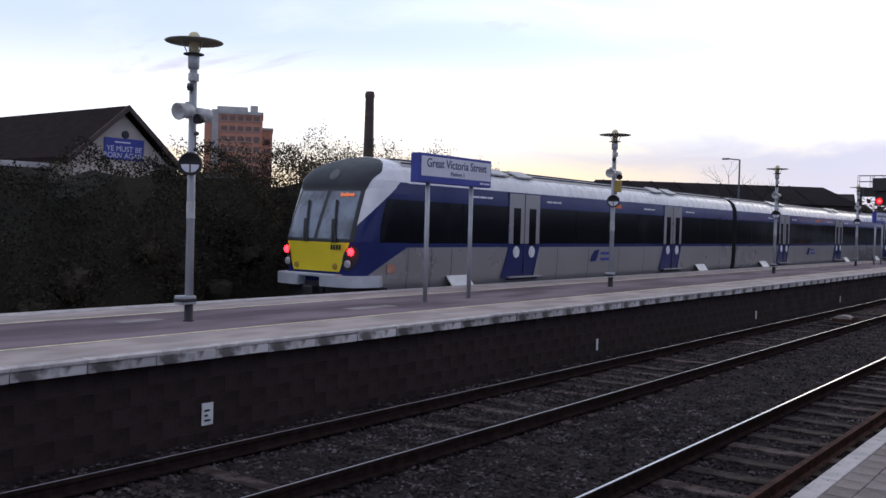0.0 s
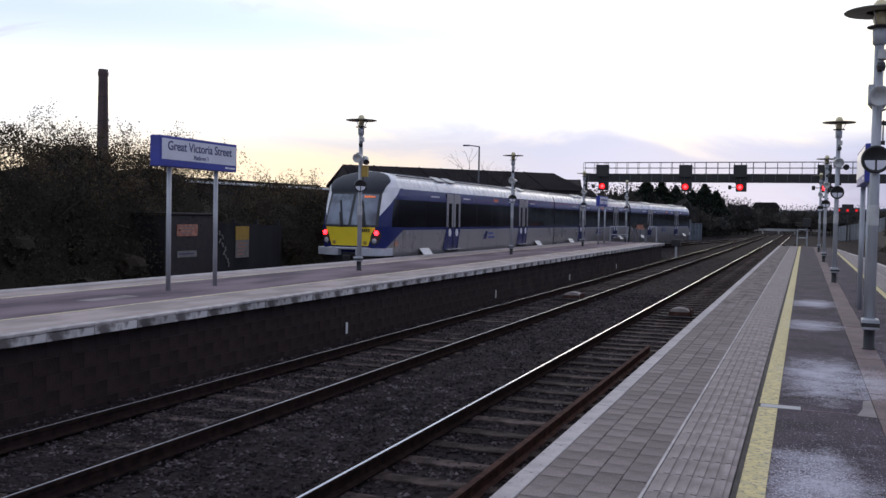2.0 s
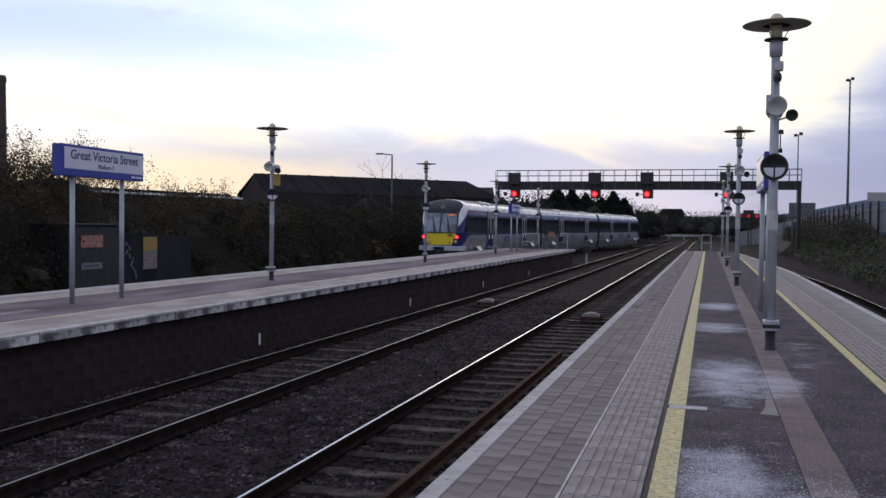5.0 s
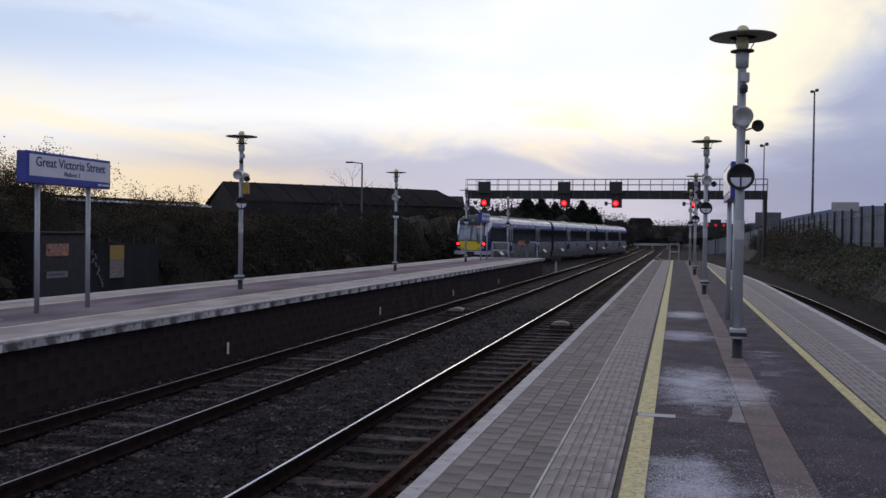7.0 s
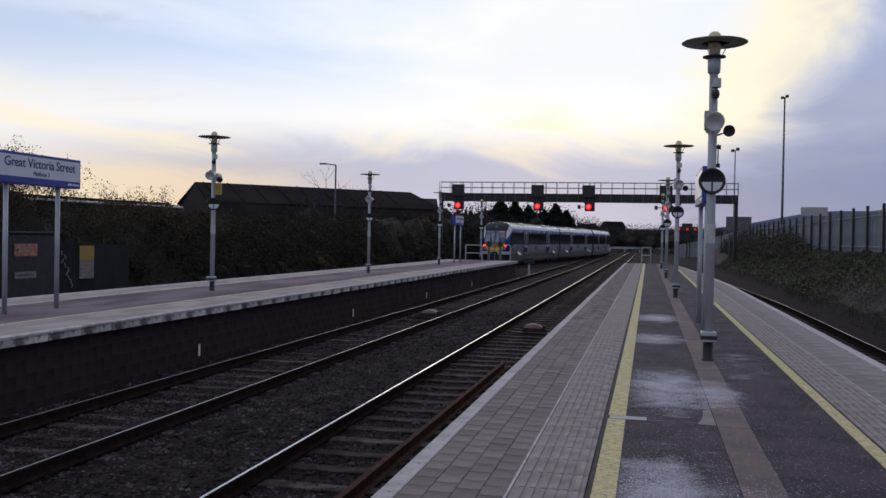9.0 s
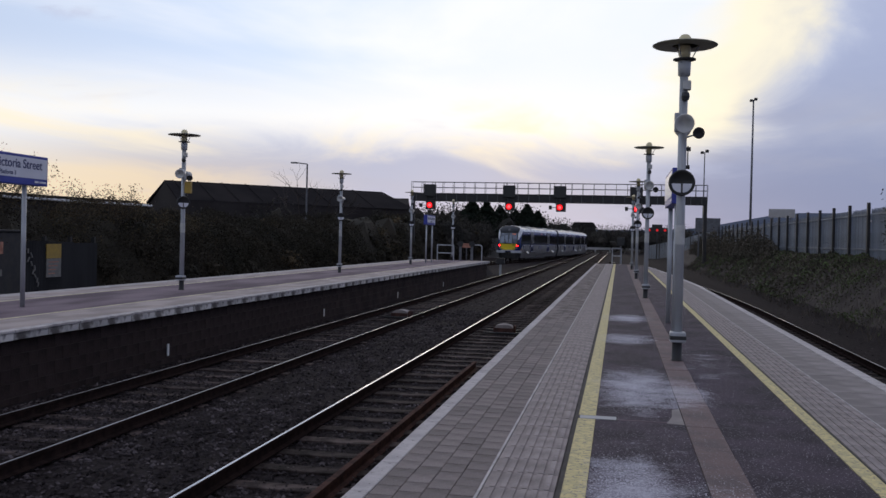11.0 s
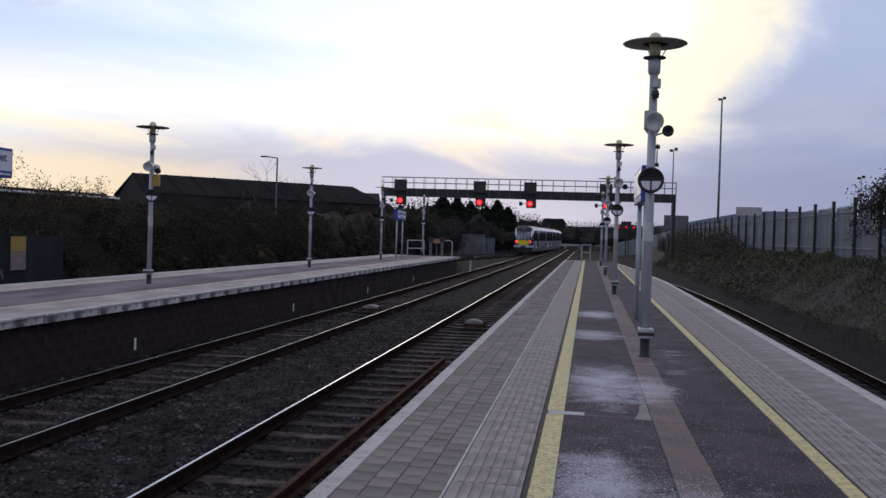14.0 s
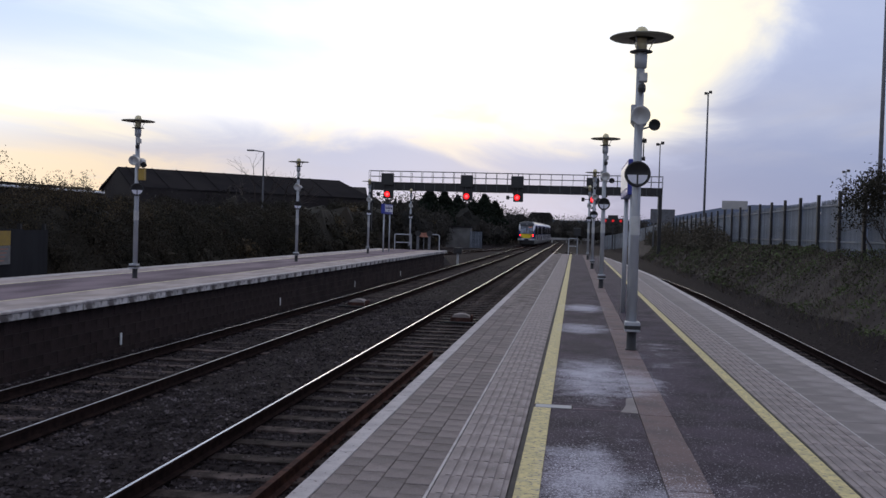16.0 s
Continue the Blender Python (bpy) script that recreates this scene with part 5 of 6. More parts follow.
# ---- left side: boards, cabinets, hut ----
def corrugated(bm, x, y0, y1, z0, z1, pitch=0.16, depth=0.05):
    n = round((y1 - y0) / (pitch / 2))
    row = []
    for k in range(n + 1):
        y = y0 + (y1 - y0) * k / n
        d = depth if (k // 1) % 2 else 0.0
        row.append((bm.verts.new((x + d, y, z0)), bm.verts.new((x + d, y, z1))))
    for (a, b), (c, d) in zip(row, row[1:]):
        bm.faces.new((a, c, d, b))
    return bm


t = thing("sheet_fence", "graffiti-marked corrugated steel sheet fence beside the line", "fence", at=(0, 0, 0))
for k in range(3):
    part("sheet_panel", corrugated(bmesh.new(), -19.0, 27.0 + k * 1.5, 28.48 + k * 1.5, BED, 1.16 - 0.04 * k), "sheet", t, "dull grey corrugated sheet")
for k in range(4):
    part("post", boxes((-19.15, -19.03, 26.95 + 1.5 * k - 0.05, 26.95 + 1.5 * k + 0.05, BED, 1.3)), "dark_steel", t)
bm = bmesh.new()
for k in range(9):
    y, z = 27.35 + 0.07 * k + 0.08 * math.sin(k * 1.9), 0.9 - 0.14 * k
    tube(bm, (-18.93, y, z), (-18.93, y + 0.10 * math.sin(k * 2.3), z - 0.15), 0.03, n=5)
part("graffiti_stroke", bm, "pale_sign", t, "pale spray-painted squiggle")
t = thing("equipment_cabinet", "dark lineside cabinet carrying an orange and a pale board", "cabinet", at=(-19.3, 25.6, BED))
part("body", boxes((-0.8, 0.5, -1.35, 1.2, 0, 2.55), bev=0.03), "dark_steel", t, "dark grey steel body")
part("roof_lip", boxes((-0.9, 0.58, -1.42, 1.27, 2.55, 2.62), bev=0.02), "dark_steel", t)
part("board", boxes((0.503, 0.53, -0.80, 0.28, 1.86, 2.24)), "orange_sign", t, "faded orange warning board")
for k in range(3):
    part("writing_bar", boxes((0.53, 0.534, -0.68 + 0.06 * k, 0.15 - 0.1 * k, 2.15 - 0.1 * k, 2.18 - 0.1 * k)), "pale_sign", t)
part("board", boxes((0.503, 0.53, -0.78, 0.24, 1.17, 1.38)), "pale_sign", t, "pale lettered board")
part("writing_bar", boxes((0.53, 0.534, -0.70, 0.10, 1.26, 1.30)), "sign_text", t)
t = thing("fence_notice", "yellow and white warning notice fixed to the sheet fence", "notice", at=(-18.93, 28.75, 0))
part("upper_panel", boxes((0, 0.02, -0.42, 0.42, 0.56, 1.05)), "yellow_sign", t, "yellow upper panel")
part("lower_panel", boxes((0, 0.02, -0.42, 0.42, -0.08, 0.555)), "pale_sign", t, "white lower panel")
for k in range(4):
    part("writing_bar", boxes((0.02, 0.024, -0.3, 0.28 - 0.07 * k, 0.42 - 0.13 * k, 0.455 - 0.13 * k)), "orange_sign", t)

t = thing("block_hut", "flat-roofed pale grey lineside hut", "hut", at=(-17.0, 136, -1.3))
part("wall", boxes((-1.6, 1.9, -1.4, 1.4, 0, 3.1)), "old_concrete", t)
part("roof", boxes((-1.75, 2.05, -1.55, 1.55, 3.1, 3.3), bev=0.03), "shed_roof", t)
t = thing("steel_enclosure", "grey palisade enclosure next to the hut", "fence", at=(-15.1, 134.6, -1.2))
for k in range(9):
    part("pale", boxes((0.2 * k, 0.2 * k + 0.15, -0.02, 0.02, 0, 2.5)), "palisade", t)
part("rail", boxes((0, 1.8, 0.02, 0.06, 0.5, 0.58)), "palisade", t)
part("rail", boxes((0, 1.8, 0.02, 0.06, 2.0, 2.08)), "palisade", t)


# ---- palisade fence along the bank ----
def palisade_fence():
    t = thing("palisade_fence", "tall blue-grey steel palisade fence along the top of the bank", "fence")
    y0, y1, pitch = 25.2, 118.0, 3.2
    n = int((y1 - y0) / pitch)

    def fx(y):
        return 10.25 + 0.004 * max(0, y - 45)

    bm = boxes((-0.06, 0.06, -0.08, 0.08, -0.4, 2.52), bev=0.01)
    post = mesh(bm, "post", "dark_steel")
    bm = bmesh.new()
    prism(bm, [(-0.034, 0.05), (0.034, 0.05), (0.034, 2.17), (0.0, 2.27), (-0.034, 2.17)], "x", -0.012, 0.012)
    pale = mesh(bm, "pale", "palisade")
    count = 0
    verts, faces = [], []
    for k in range(n + 1):
        y = y0 + k * pitch
        ob = new("post", post)
        ob.parent, ob.matrix_basis = t, pose(fx(y) - 0.1, y, 0.93)
        for j in range(1, 21):
            yy = y + j * pitch / 21
            if count < 290:
                ob = new("pale", pale)
                ob.parent, ob.matrix_basis = t, pose(fx(yy), yy, 0.93 + random.uniform(-0.015, 0.015), random.uniform(-0.6, 0.6), 0, 0)
                count += 1
            else:
                b = len(verts)
                for xx in (-0.012, 0.012):
                    verts += [(fx(yy) + xx, yy + a, 0.93 + z) for a, z in ((-0.034, 0.05), (0.034, 0.05), (0.034, 2.17), (0, 2.27), (-0.034, 2.17))]
                faces += [tuple(b + i for i in (0, 1, 2, 3, 4)), tuple(b + i for i in (9, 8, 7, 6, 5))]
    raw("far_pales", verts, faces, "palisade", t, kind="stuff")
    for z in (0.55, 2.0):
        for k in range(n):
            ya, yb = y0 + k * pitch, y0 + (k + 1) * pitch
            part("rail", boxes((fx(ya) - 0.06, fx(ya) - 0.02, ya, yb - 0.01, 0.93 + z, 0.93 + z + 0.06)), "palisade", t)


palisade_fence()


def wall_backing():
    t = thing("yard_sheeting", "blue-grey sheeted screen standing behind the palisade fence", "screen")
    for k in range(9):
        y = 40 + k * 9.0
        part("sheet", corrugated(bmesh.new(), 11.5, y, y + 8.9, 0.3, 2.28 + 0.03 * (k % 3), 0.5, 0.05), "palisade", t)


wall_backing()


def low_fence():
    t = thing("steel_fence", "pale blue-grey steel fence dropping down beside the far line", "fence")
    line = ((10.65, 119, 3.1, 0.9), (9.7, 130, 2.6, 0.4), (8.3, 142, 2.05, -0.2), (6.6, 154, 1.5, -0.8), (5.0, 166, 1.1, -1.15))
    verts, faces = [], []
    for (xa, ya, ta, ba), (xb, yb, tb, bb) in zip(line, line[1:]):
        for k in range(24):
            u, v = k / 24, (k + 0.8) / 24
            ends = [(xa + (xb - xa) * w, ya + (yb - ya) * w) for w in (u, v)]
            lo, hi, n = ba + (bb - ba) * u - 0.1, ta + (tb - ta) * u, len(verts)
            verts += [(px, py - dy, z) for dy in (0, 0.04) for (px, py), z in ((ends[0], lo), (ends[1], lo), (ends[1], hi), (ends[0], hi))]
            faces += [tuple(n + i for i in f) for f in ((0, 1, 2, 3), (7, 6, 5, 4), (0, 4, 5, 1), (3, 2, 6, 7), (0, 3, 7, 4), (1, 5, 6, 2))]
        part("post", boxes((xa - 0.2, xa - 0.08, ya - 0.06, ya + 0.06, ba - 0.4, ta + 0.15), bev=0.01), "dark_steel", t)
    raw("far_pales", verts, faces, "palisade", t, kind="stuff")


low_fence()
t = thing("yard_barrier", "pale horizontal barrier rail in the yard behind the fence", "barrier")
part("bar", tubes(((14.2, 46.5, 3.12), (14.2, 58.5, 3.12), 0.055), n=8), "off_white", t)
for y in (47.0, 52.5, 58.0):
    part("upright", tubes(((14.2, y, 0.7), (14.2, y, 3.1), 0.04), n=8), "grey_steel", t)


# ---- masts and distant lamps ----
def mast(x, y, h, r, label):
    t = thing("lighting_mast", label, "lighting mast", group="yard masts", at=(x, y, 0))
    part("pole", tubes(((0, 0, -1), (0, 0, h), r, r * 0.55), n=12), "grey_steel", t, "tapered steel pole", True)
    part("bracket", tubes(((-0.3, 0, h), (0.3, 0, h + 0.1), r * 0.4), n=8), "grey_steel", t)
    part("floodlight", boxes((-0.45, -0.1, -0.15, 0.2, h - 0.12, h + 0.16), bev=0.03), "dark_steel", t)
    part("floodlight", boxes((0.08, 0.45, -0.15, 0.2, h + 0.02, h + 0.34), bev=0.03), "dark_steel", t)


mast(15.9, 120, 19.4, 0.17, "tall slim grey lighting mast behind the fence")
mast(22.55, 74, 24, 0.20, "very tall grey lighting mast close behind the fence")
mast(9.4, 110, 12.0, 0.10, "slim grey mast beyond the gantry")
mast(34.0, 125, 10.3, 0.09, "short grey street light beyond the yard")


def street_lamp():
    t = thing("street_lamp", "tall grey street lamp with one arm among the bushes", "street lamp", at=(-28.0, 81, 0))
    part("pole", tubes(((0, 0, -0.5), (0, 0, 8.0), 0.11, 0.07), n=10), "grey_steel", t)
    part("arm", tubes(((0, 0, 8.0), (-1.0, 0, 8.12), 0.05), n=8), "grey_steel", t)
    part("lantern", boxes((-1.55, -0.9, -0.15, 0.15, 8.05, 8.18), bev=0.03), "grey_steel", t)


street_lamp()
t = thing("banner_signal", "distant dark signal cluster with three red lamps", "railway signal", at=(5.9, 150, -1.0))
part("post", tubes(((0, 0, 0), (0, 0, 5.2), 0.09), n=8), "dark_steel", t)
part("cross_beam", boxes((-1.6, 1.6, -0.1, 0.1, 4.2, 5.0), (-0.8, 0.8, -0.1, 0.1, 4.9, 5.5), bev=0.05), "black", t)
for x in (-1.2, 0.0, 1.2):
    part("lens", tubes(((x, -0.14, 4.6), (x, -0.10, 4.6), 0.2), n=14), "dim_red", t, "dull red lamp")
t = thing("rear_sign_panel", "dark back of a large trackside sign beyond the gantry", "sign", at=(9.4, 104, 0))
part("panel", boxes((-1.3, 1.3, -0.06, 0.06, 2.9, 4.4), bev=0.02), "grey_steel", t)
part("leg", boxes((-1.0, -0.85, -0.05, 0.05, -1, 2.9)), "grey_steel", t)
part("leg", boxes((0.85, 1.0, -0.05, 0.05, -1, 2.9)), "grey_steel", t)
t = thing("yard_hoarding", "small pale hoarding on top of the yard building", "hoarding", at=(20.4, 125, 0))
part("panel", boxes((-1.6, 1.6, -0.1, 0.1, 5.2, 6.3), bev=0.03), "concrete", t)
part("leg", boxes((-1.2, -1.0, -0.08, 0.08, 0, 5.2), (1.0, 1.2, -0.08, 0.08, 0, 5.2)), "grey_steel", t)


# ---- buildings ----
def hall():
    t = thing("mission_hall", "gabled hall with a dark tiled roof and pale rendered end", "building")
    X, Y0, Y1, Ym, ze, zr = -45.2, 27.75, 34.65, 31.2, 4.55, 7.30
    depth = 26
    bm = prism(bmesh.new(), [(Y0 + 0.35, -1), (Y1 - 0.35, -1), (Y1 - 0.35, ze), (Ym, zr), (Y0 + 0.35, ze)], "x", X - depth, X - 0.4)
    part("wall", bm, "render_wall", t, "pale rendered wall")
    for s, (ya, yb) in enumerate(((Y0 - 0.15, Ym), (Y1 + 0.15, Ym))):
        za = ze - 0.1
        bm = prism(bmesh.new(), [(ya, za), (yb, zr + 0.25), (yb, zr + 0.45), (ya, za + 0.22)], "x", X - depth, X)
        part("roof", bm, "roof_tile", t, "dark tiled roof slope")
        bm = prism(bmesh.new(), [(ya, za - 0.12), (yb, zr + 0.16), (yb, zr + 0.47), (ya, za + 0.24)], "x", X, X + 0.12)
        part("barge_board", bm, "brick_dark", t, "dark barge board")
    part("gable_vent", turned([(0.22, 0), (0.22, 0.06), (0.15, 0.08)], 16), "dome", t, "round gable vent").matrix_basis = pose(X - 0.4, 31.3, 6.15, 0, 90, 0)
    sg = part("text_board", boxes((X - 0.40, X - 0.33, 29.95, 32.5, 4.72, 5.92), bev=0.01), "sign_blue", t, "blue board with white words")
    face = X - 0.325
    letters("words", "YE MUST BE", 0.43, "sign_white", sg, pose(face, 31.22, 5.32, 90, 0, 90))
    letters("words", "BORN AGAIN", 0.43, "sign_white", sg, pose(face, 31.22, 4.95, 90, 0, 90))
    part("heading_bar", boxes((face - 0.01, face, 30.6, 31.6, 5.66, 5.74)), "sign_white", sg)
    # low annexe
    an = thing("low_annexe", "low brick annexe with a flat dark roof beside the hall", "building")
    part("wall", boxes((X - 8, X - 1.5, 21.5, 27.4, -1, 4.0)), "brick_dark", an)
    part("roof", boxes((X - 8.2, X - 1.3, 21.3, 27.5, 4.0, 4.3), bev=0.04), "concrete", an)


hall()


def tower():
    t = thing("tower_block", "red brick tower block with pale concrete bands and stair core", "building", at=(-198, 170, 0), rz=47.5)
    part("wall", boxes((-7.5, 7.5, -7, 7, 0, 29.5)), "brick_red", t, "red brick wall")
    part("wing", boxes((5.0, 10.2, -3, 6, 0, 26.0)), "brick_red", t, "red brick wing")
    part("core", boxes((-5.6, -3.9, -7.35, -6.9, 0, 30.6)), "concrete", t, "pale concrete stair core")
    part("parapet", boxes((-7.7, 7.7, -7.2, 7.2, 29.5, 30.3)), "concrete", t)
    part("parapet", boxes((4.9, 10.4, -3.2, 6.2, 26.0, 26.6)), "concrete", t)
    part("plant_room", boxes((-4.5, 3.5, -3, 3, 30.3, 32.0), bev=0.05), "concrete", t)
    part("plant_room", boxes((4.2, 6.2, -2, 2, 30.3, 32.6), bev=0.05), "concrete", t)
    pane = mesh(boxes((-0.75, 0.75, -0.08, 0.02, 0, 1.3)), "window", "window_dark")
    sill = mesh(boxes((-0.85, 0.85, -0.16, 0.0, -0.16, -0.01)), "sill", "concrete")
    for f in range(3, 11):
        for k in range(5):
            for me, nm in ((pane, "window"), (sill, "window_sill")):
                ob = new(nm, me)
                ob.parent, ob.matrix_basis = t, pose(-2.4 + 2.1 * k, -7.02, 0.8 + 2.7 * f)
            if k < 2:
                ob = new("window", pane)
                ob.parent, ob.matrix_basis = t, pose(6.8 + 2.0 * k, -3.02, 0.8 + 2.7 * f if f < 9 else 22.0)


tower()


def chimney():
    t = thing("factory_chimney", "tall tapering dark brick factory chimney", "chimney", at=(-99, 112.7, 0))
    part("shaft", turned([(1.0, 0), (0.70, 20.5), (0.68, 21.6)], 8), "brick_dark", t, "dark brick shaft")
    part("cap", turned([(0.76, 21.6), (0.78, 22.2), (0.72, 22.25), (0.68, 22.6)], 8), "brick_dark", t, "corbelled cap")
    for k in range(5):
        z = 4 + 3.6 * k
        part("iron_band", turned([(1.02 - 0.0145 * z, z), (1.02 - 0.0145 * z, z + 0.1)], 8), "dark_steel", t)


chimney()


def shed(p0, p1, ridge, eave, half, label, hip=4.0):
    t = thing("warehouse", label, "warehouse", group="trackside sheds")
    a, b = Vector((*p0, 0)), Vector((*p1, 0))
    d = (b - a).normalized()
    s = Vector((d.y, -d.x, 0))

    def P(u, v, z):
        q = a + d * u + s * v
        return (q.x, q.y, z)
    ln = (b - a).length
    for v0, v1 in ((half, 0.0), (-half, 0.0)):
        bm = bmesh.new()
        top = [P(0, 0, ridge), P(ln, 0, ridge)]
        lo = [P(-0.3, v0, eave), P(ln + hip, v0, eave)]
        q = [bm.verts.new(p) for p in (lo[0], lo[1], top[1], top[0])]
        bm.faces.new(q)
        r = bmesh.ops.extrude_face_region(bm, geom=bm.faces[:])
        for vtx in [e for e in r["geom"] if isinstance(e, bmesh.types.BMVert)]:
            vtx.co.z -= 0.25
        bmesh.ops.recalc_face_normals(bm, faces=bm.faces)
        part("roof", bm, "shed_roof", t, "dark sheeted roof slope")
        n = int(ln / 3)
        for k in range(n):
            u = 1 + k * 3
            bm = bmesh.new()
            tube(bm, P(u, v0, eave + 0.06), P(u, 0, ridge + 0.06), 0.05, n=4)
            part("roof_seam", bm, "shed_roof", t)
    bm = bmesh.new()
    for u in (0.0, ln):
        vs = [bm.verts.new(P(u, v, z)) for v, z in ((-half, -1), (half, -1), (half, eave - 0.1), (0, ridge - 0.2), (-half, eave - 0.1))]
        bm.faces.new(vs)
    for v in (half - 0.1, -half + 0.1):
        bm.faces.new([bm.verts.new(P(u, v, z)) for u, z in ((0, -1), (ln, -1), (ln, eave), (0, eave))])
    bmesh.ops.recalc_face_normals(bm, faces=bm.faces)
    part("wall", bm, "shed_wall", t, "dark cladding wall")
    part("skirt_wall", prism(bmesh.new(), [P(0.2, half, 0)[:2], P(ln + hip * 0.9, half, 0)[:2], P(ln + hip * 0.9, half - 0.3, 0)[:2], P(0.2, half - 0.3, 0)[:2]], "z", -1, eave - 0.05), "shed_wall", t)


shed((-52.6, 101.5), (-31.6, 122.3), 7.62, 5.2, 6.0, "long low warehouse with a dark pitched roof", hip=1.6)
shed((-40.5, 136), (-31.5, 138), 7.45, 6.2, 8.0, "second dark warehouse roof behind the first", hip=0.2)
shed((-34.2, 57.0), (-36.5, 43.0), 3.55, 3.35, 4.0, "low flat dark shed behind the hedge", hip=0.2)
t = thing("gutter", "long pale gutter along the eaves of the low shed", "gutter")
part("channel", tubes(((-30.1, 56.4, 3.22), (-32.4, 42.4, 3.22), 0.07), n=8), "white", t)


def far_bank():
    """Far end of the station throat: pale road bridge rail, sheds and hill."""
    t = thing("far_footbridge", "pale low parapet crossing beyond the tracks", "bridge", at=(0, 236, 0))
    part("parapet", boxes((-14, 30, -0.2, 0.2, -0.4, 0.15)), "concrete", t)
    for k in range(12):
        part("pier", boxes((-13 + 3.6 * k, -12.7 + 3.6 * k, -0.15, 0.15, -1.3, -0.4)), "concrete", t)
    b = thing("distant_building", "low dark building above the far trees", "building", at=(-12, 330, 0))
    part("wall", boxes((-4, 4, -5, 5, -1, 6.4)), "shed_wall", b)
    part("roof", prism(bmesh.new(), [(-4.5, 6.4), (4.5, 6.4), (3.2, 8.2), (-3.2, 8.2)], "y", -6, 6), "shed_roof", b)
    xs = [-1500 + 60 * k for k in range(60)]
    verts, faces = [], []

    def h(x):
        u = x / 2000
        z = 18 + 62 * math.exp(-((u - 0.19) / 0.075) ** 2) + 66 * math.exp(-((u - 0.34) / 0.16) ** 2) + 10 * math.exp(-((u + 0.2) / 0.3) ** 2)
        return 78 * (1 - math.exp(-z / 62)) * 1.12 + 1.2 * noise.noise((x * 0.01, 0, 0))
    for x in xs:
        for y, f in ((1750, 0.0), (1850, 0.45), (1950, 0.85), (2000, 1.0), (2080, 0.9), (2300, 0.0)):
            verts.append((x, y, -2 + h(x) * f))
    for i in range(len(xs) - 1):
        for j in range(5):
            faces.append((i * 6 + j, (i + 1) * 6 + j, (i + 1) * 6 + j + 1, i * 6 + j + 1))
    ob = raw("backdrop_hill", verts, faces, "hill", kind="structure", label="distant hill on the skyline, blue-grey with painted haze", category="hill")
    for p in ob.data.polygons:
        p.use_smooth = True


far_bank()


# ---- plants ----
class Leaves:
    """Collects many small bent leaf quads into one mesh."""

    def __init__(self, seed):
        self.v, self.f, self.rng = [], [], np.random.default_rng(seed)

    def add(self, p, size, up=0.3):
        r = self.rng
        n = r.normal(0, 1, 3)
        n[2] += up
        n /= np.linalg.norm(n) + 1e-9
        a = np.cross(n, r.normal(0, 1, 3))
        a /= np.linalg.norm(a) + 1e-9
        b = np.cross(n, a)
        s, w = size * r.uniform(0.6, 1.3), size * r.uniform(0.35, 0.7)
        p = np.asarray(p, float)
        k = len(self.v)
        self.v += [tuple(p - a * s), tuple(p + b * w + n * 0.15 * s), tuple(p + a * s), tuple(p - b * w + n * 0.15 * s)]
        self.f.append((k, k + 1, k + 2, k + 3))

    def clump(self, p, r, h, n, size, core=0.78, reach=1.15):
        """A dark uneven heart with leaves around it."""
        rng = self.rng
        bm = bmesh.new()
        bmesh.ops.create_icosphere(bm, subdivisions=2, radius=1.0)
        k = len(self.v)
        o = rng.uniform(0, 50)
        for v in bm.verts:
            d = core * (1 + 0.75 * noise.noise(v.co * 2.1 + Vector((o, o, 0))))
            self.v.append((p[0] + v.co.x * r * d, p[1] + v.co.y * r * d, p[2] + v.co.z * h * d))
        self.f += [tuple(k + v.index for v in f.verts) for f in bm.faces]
        bm.free()
        for _ in range(n):
            d = rng.normal(0, 1, 3)
            d /= np.linalg.norm(d)
            q = rng.uniform(0.5, reach)
            self.add((p[0] + d[0] * r * q, p[1] + d[1] * r * q, p[2] + d[2] * h * q), size, 0.3)

    def done(self, name, mat, parent=None, kind="", label="", category=""):
        return raw(name, self.v, self.f, mat, parent, kind, label, category)


def hedge_top(y):
    pts = ((-12, 2.5), (4, 2.6), (10, 2.75), (12, 3.1), (15.6, 3.4), (17, 3.8), (18.6, 3.8), (19.6, 3.4), (21, 3.7), (25, 4.0), (28, 3.6), (30, 2.5), (35, 2.75), (42, 2.7), (55, 2.6), (70, 3.3), (80, 3.9), (100, 4.4), (125, 5.0))
    return float(np.interp(y, [p[0] for p in pts], [p[1] for p in pts]))


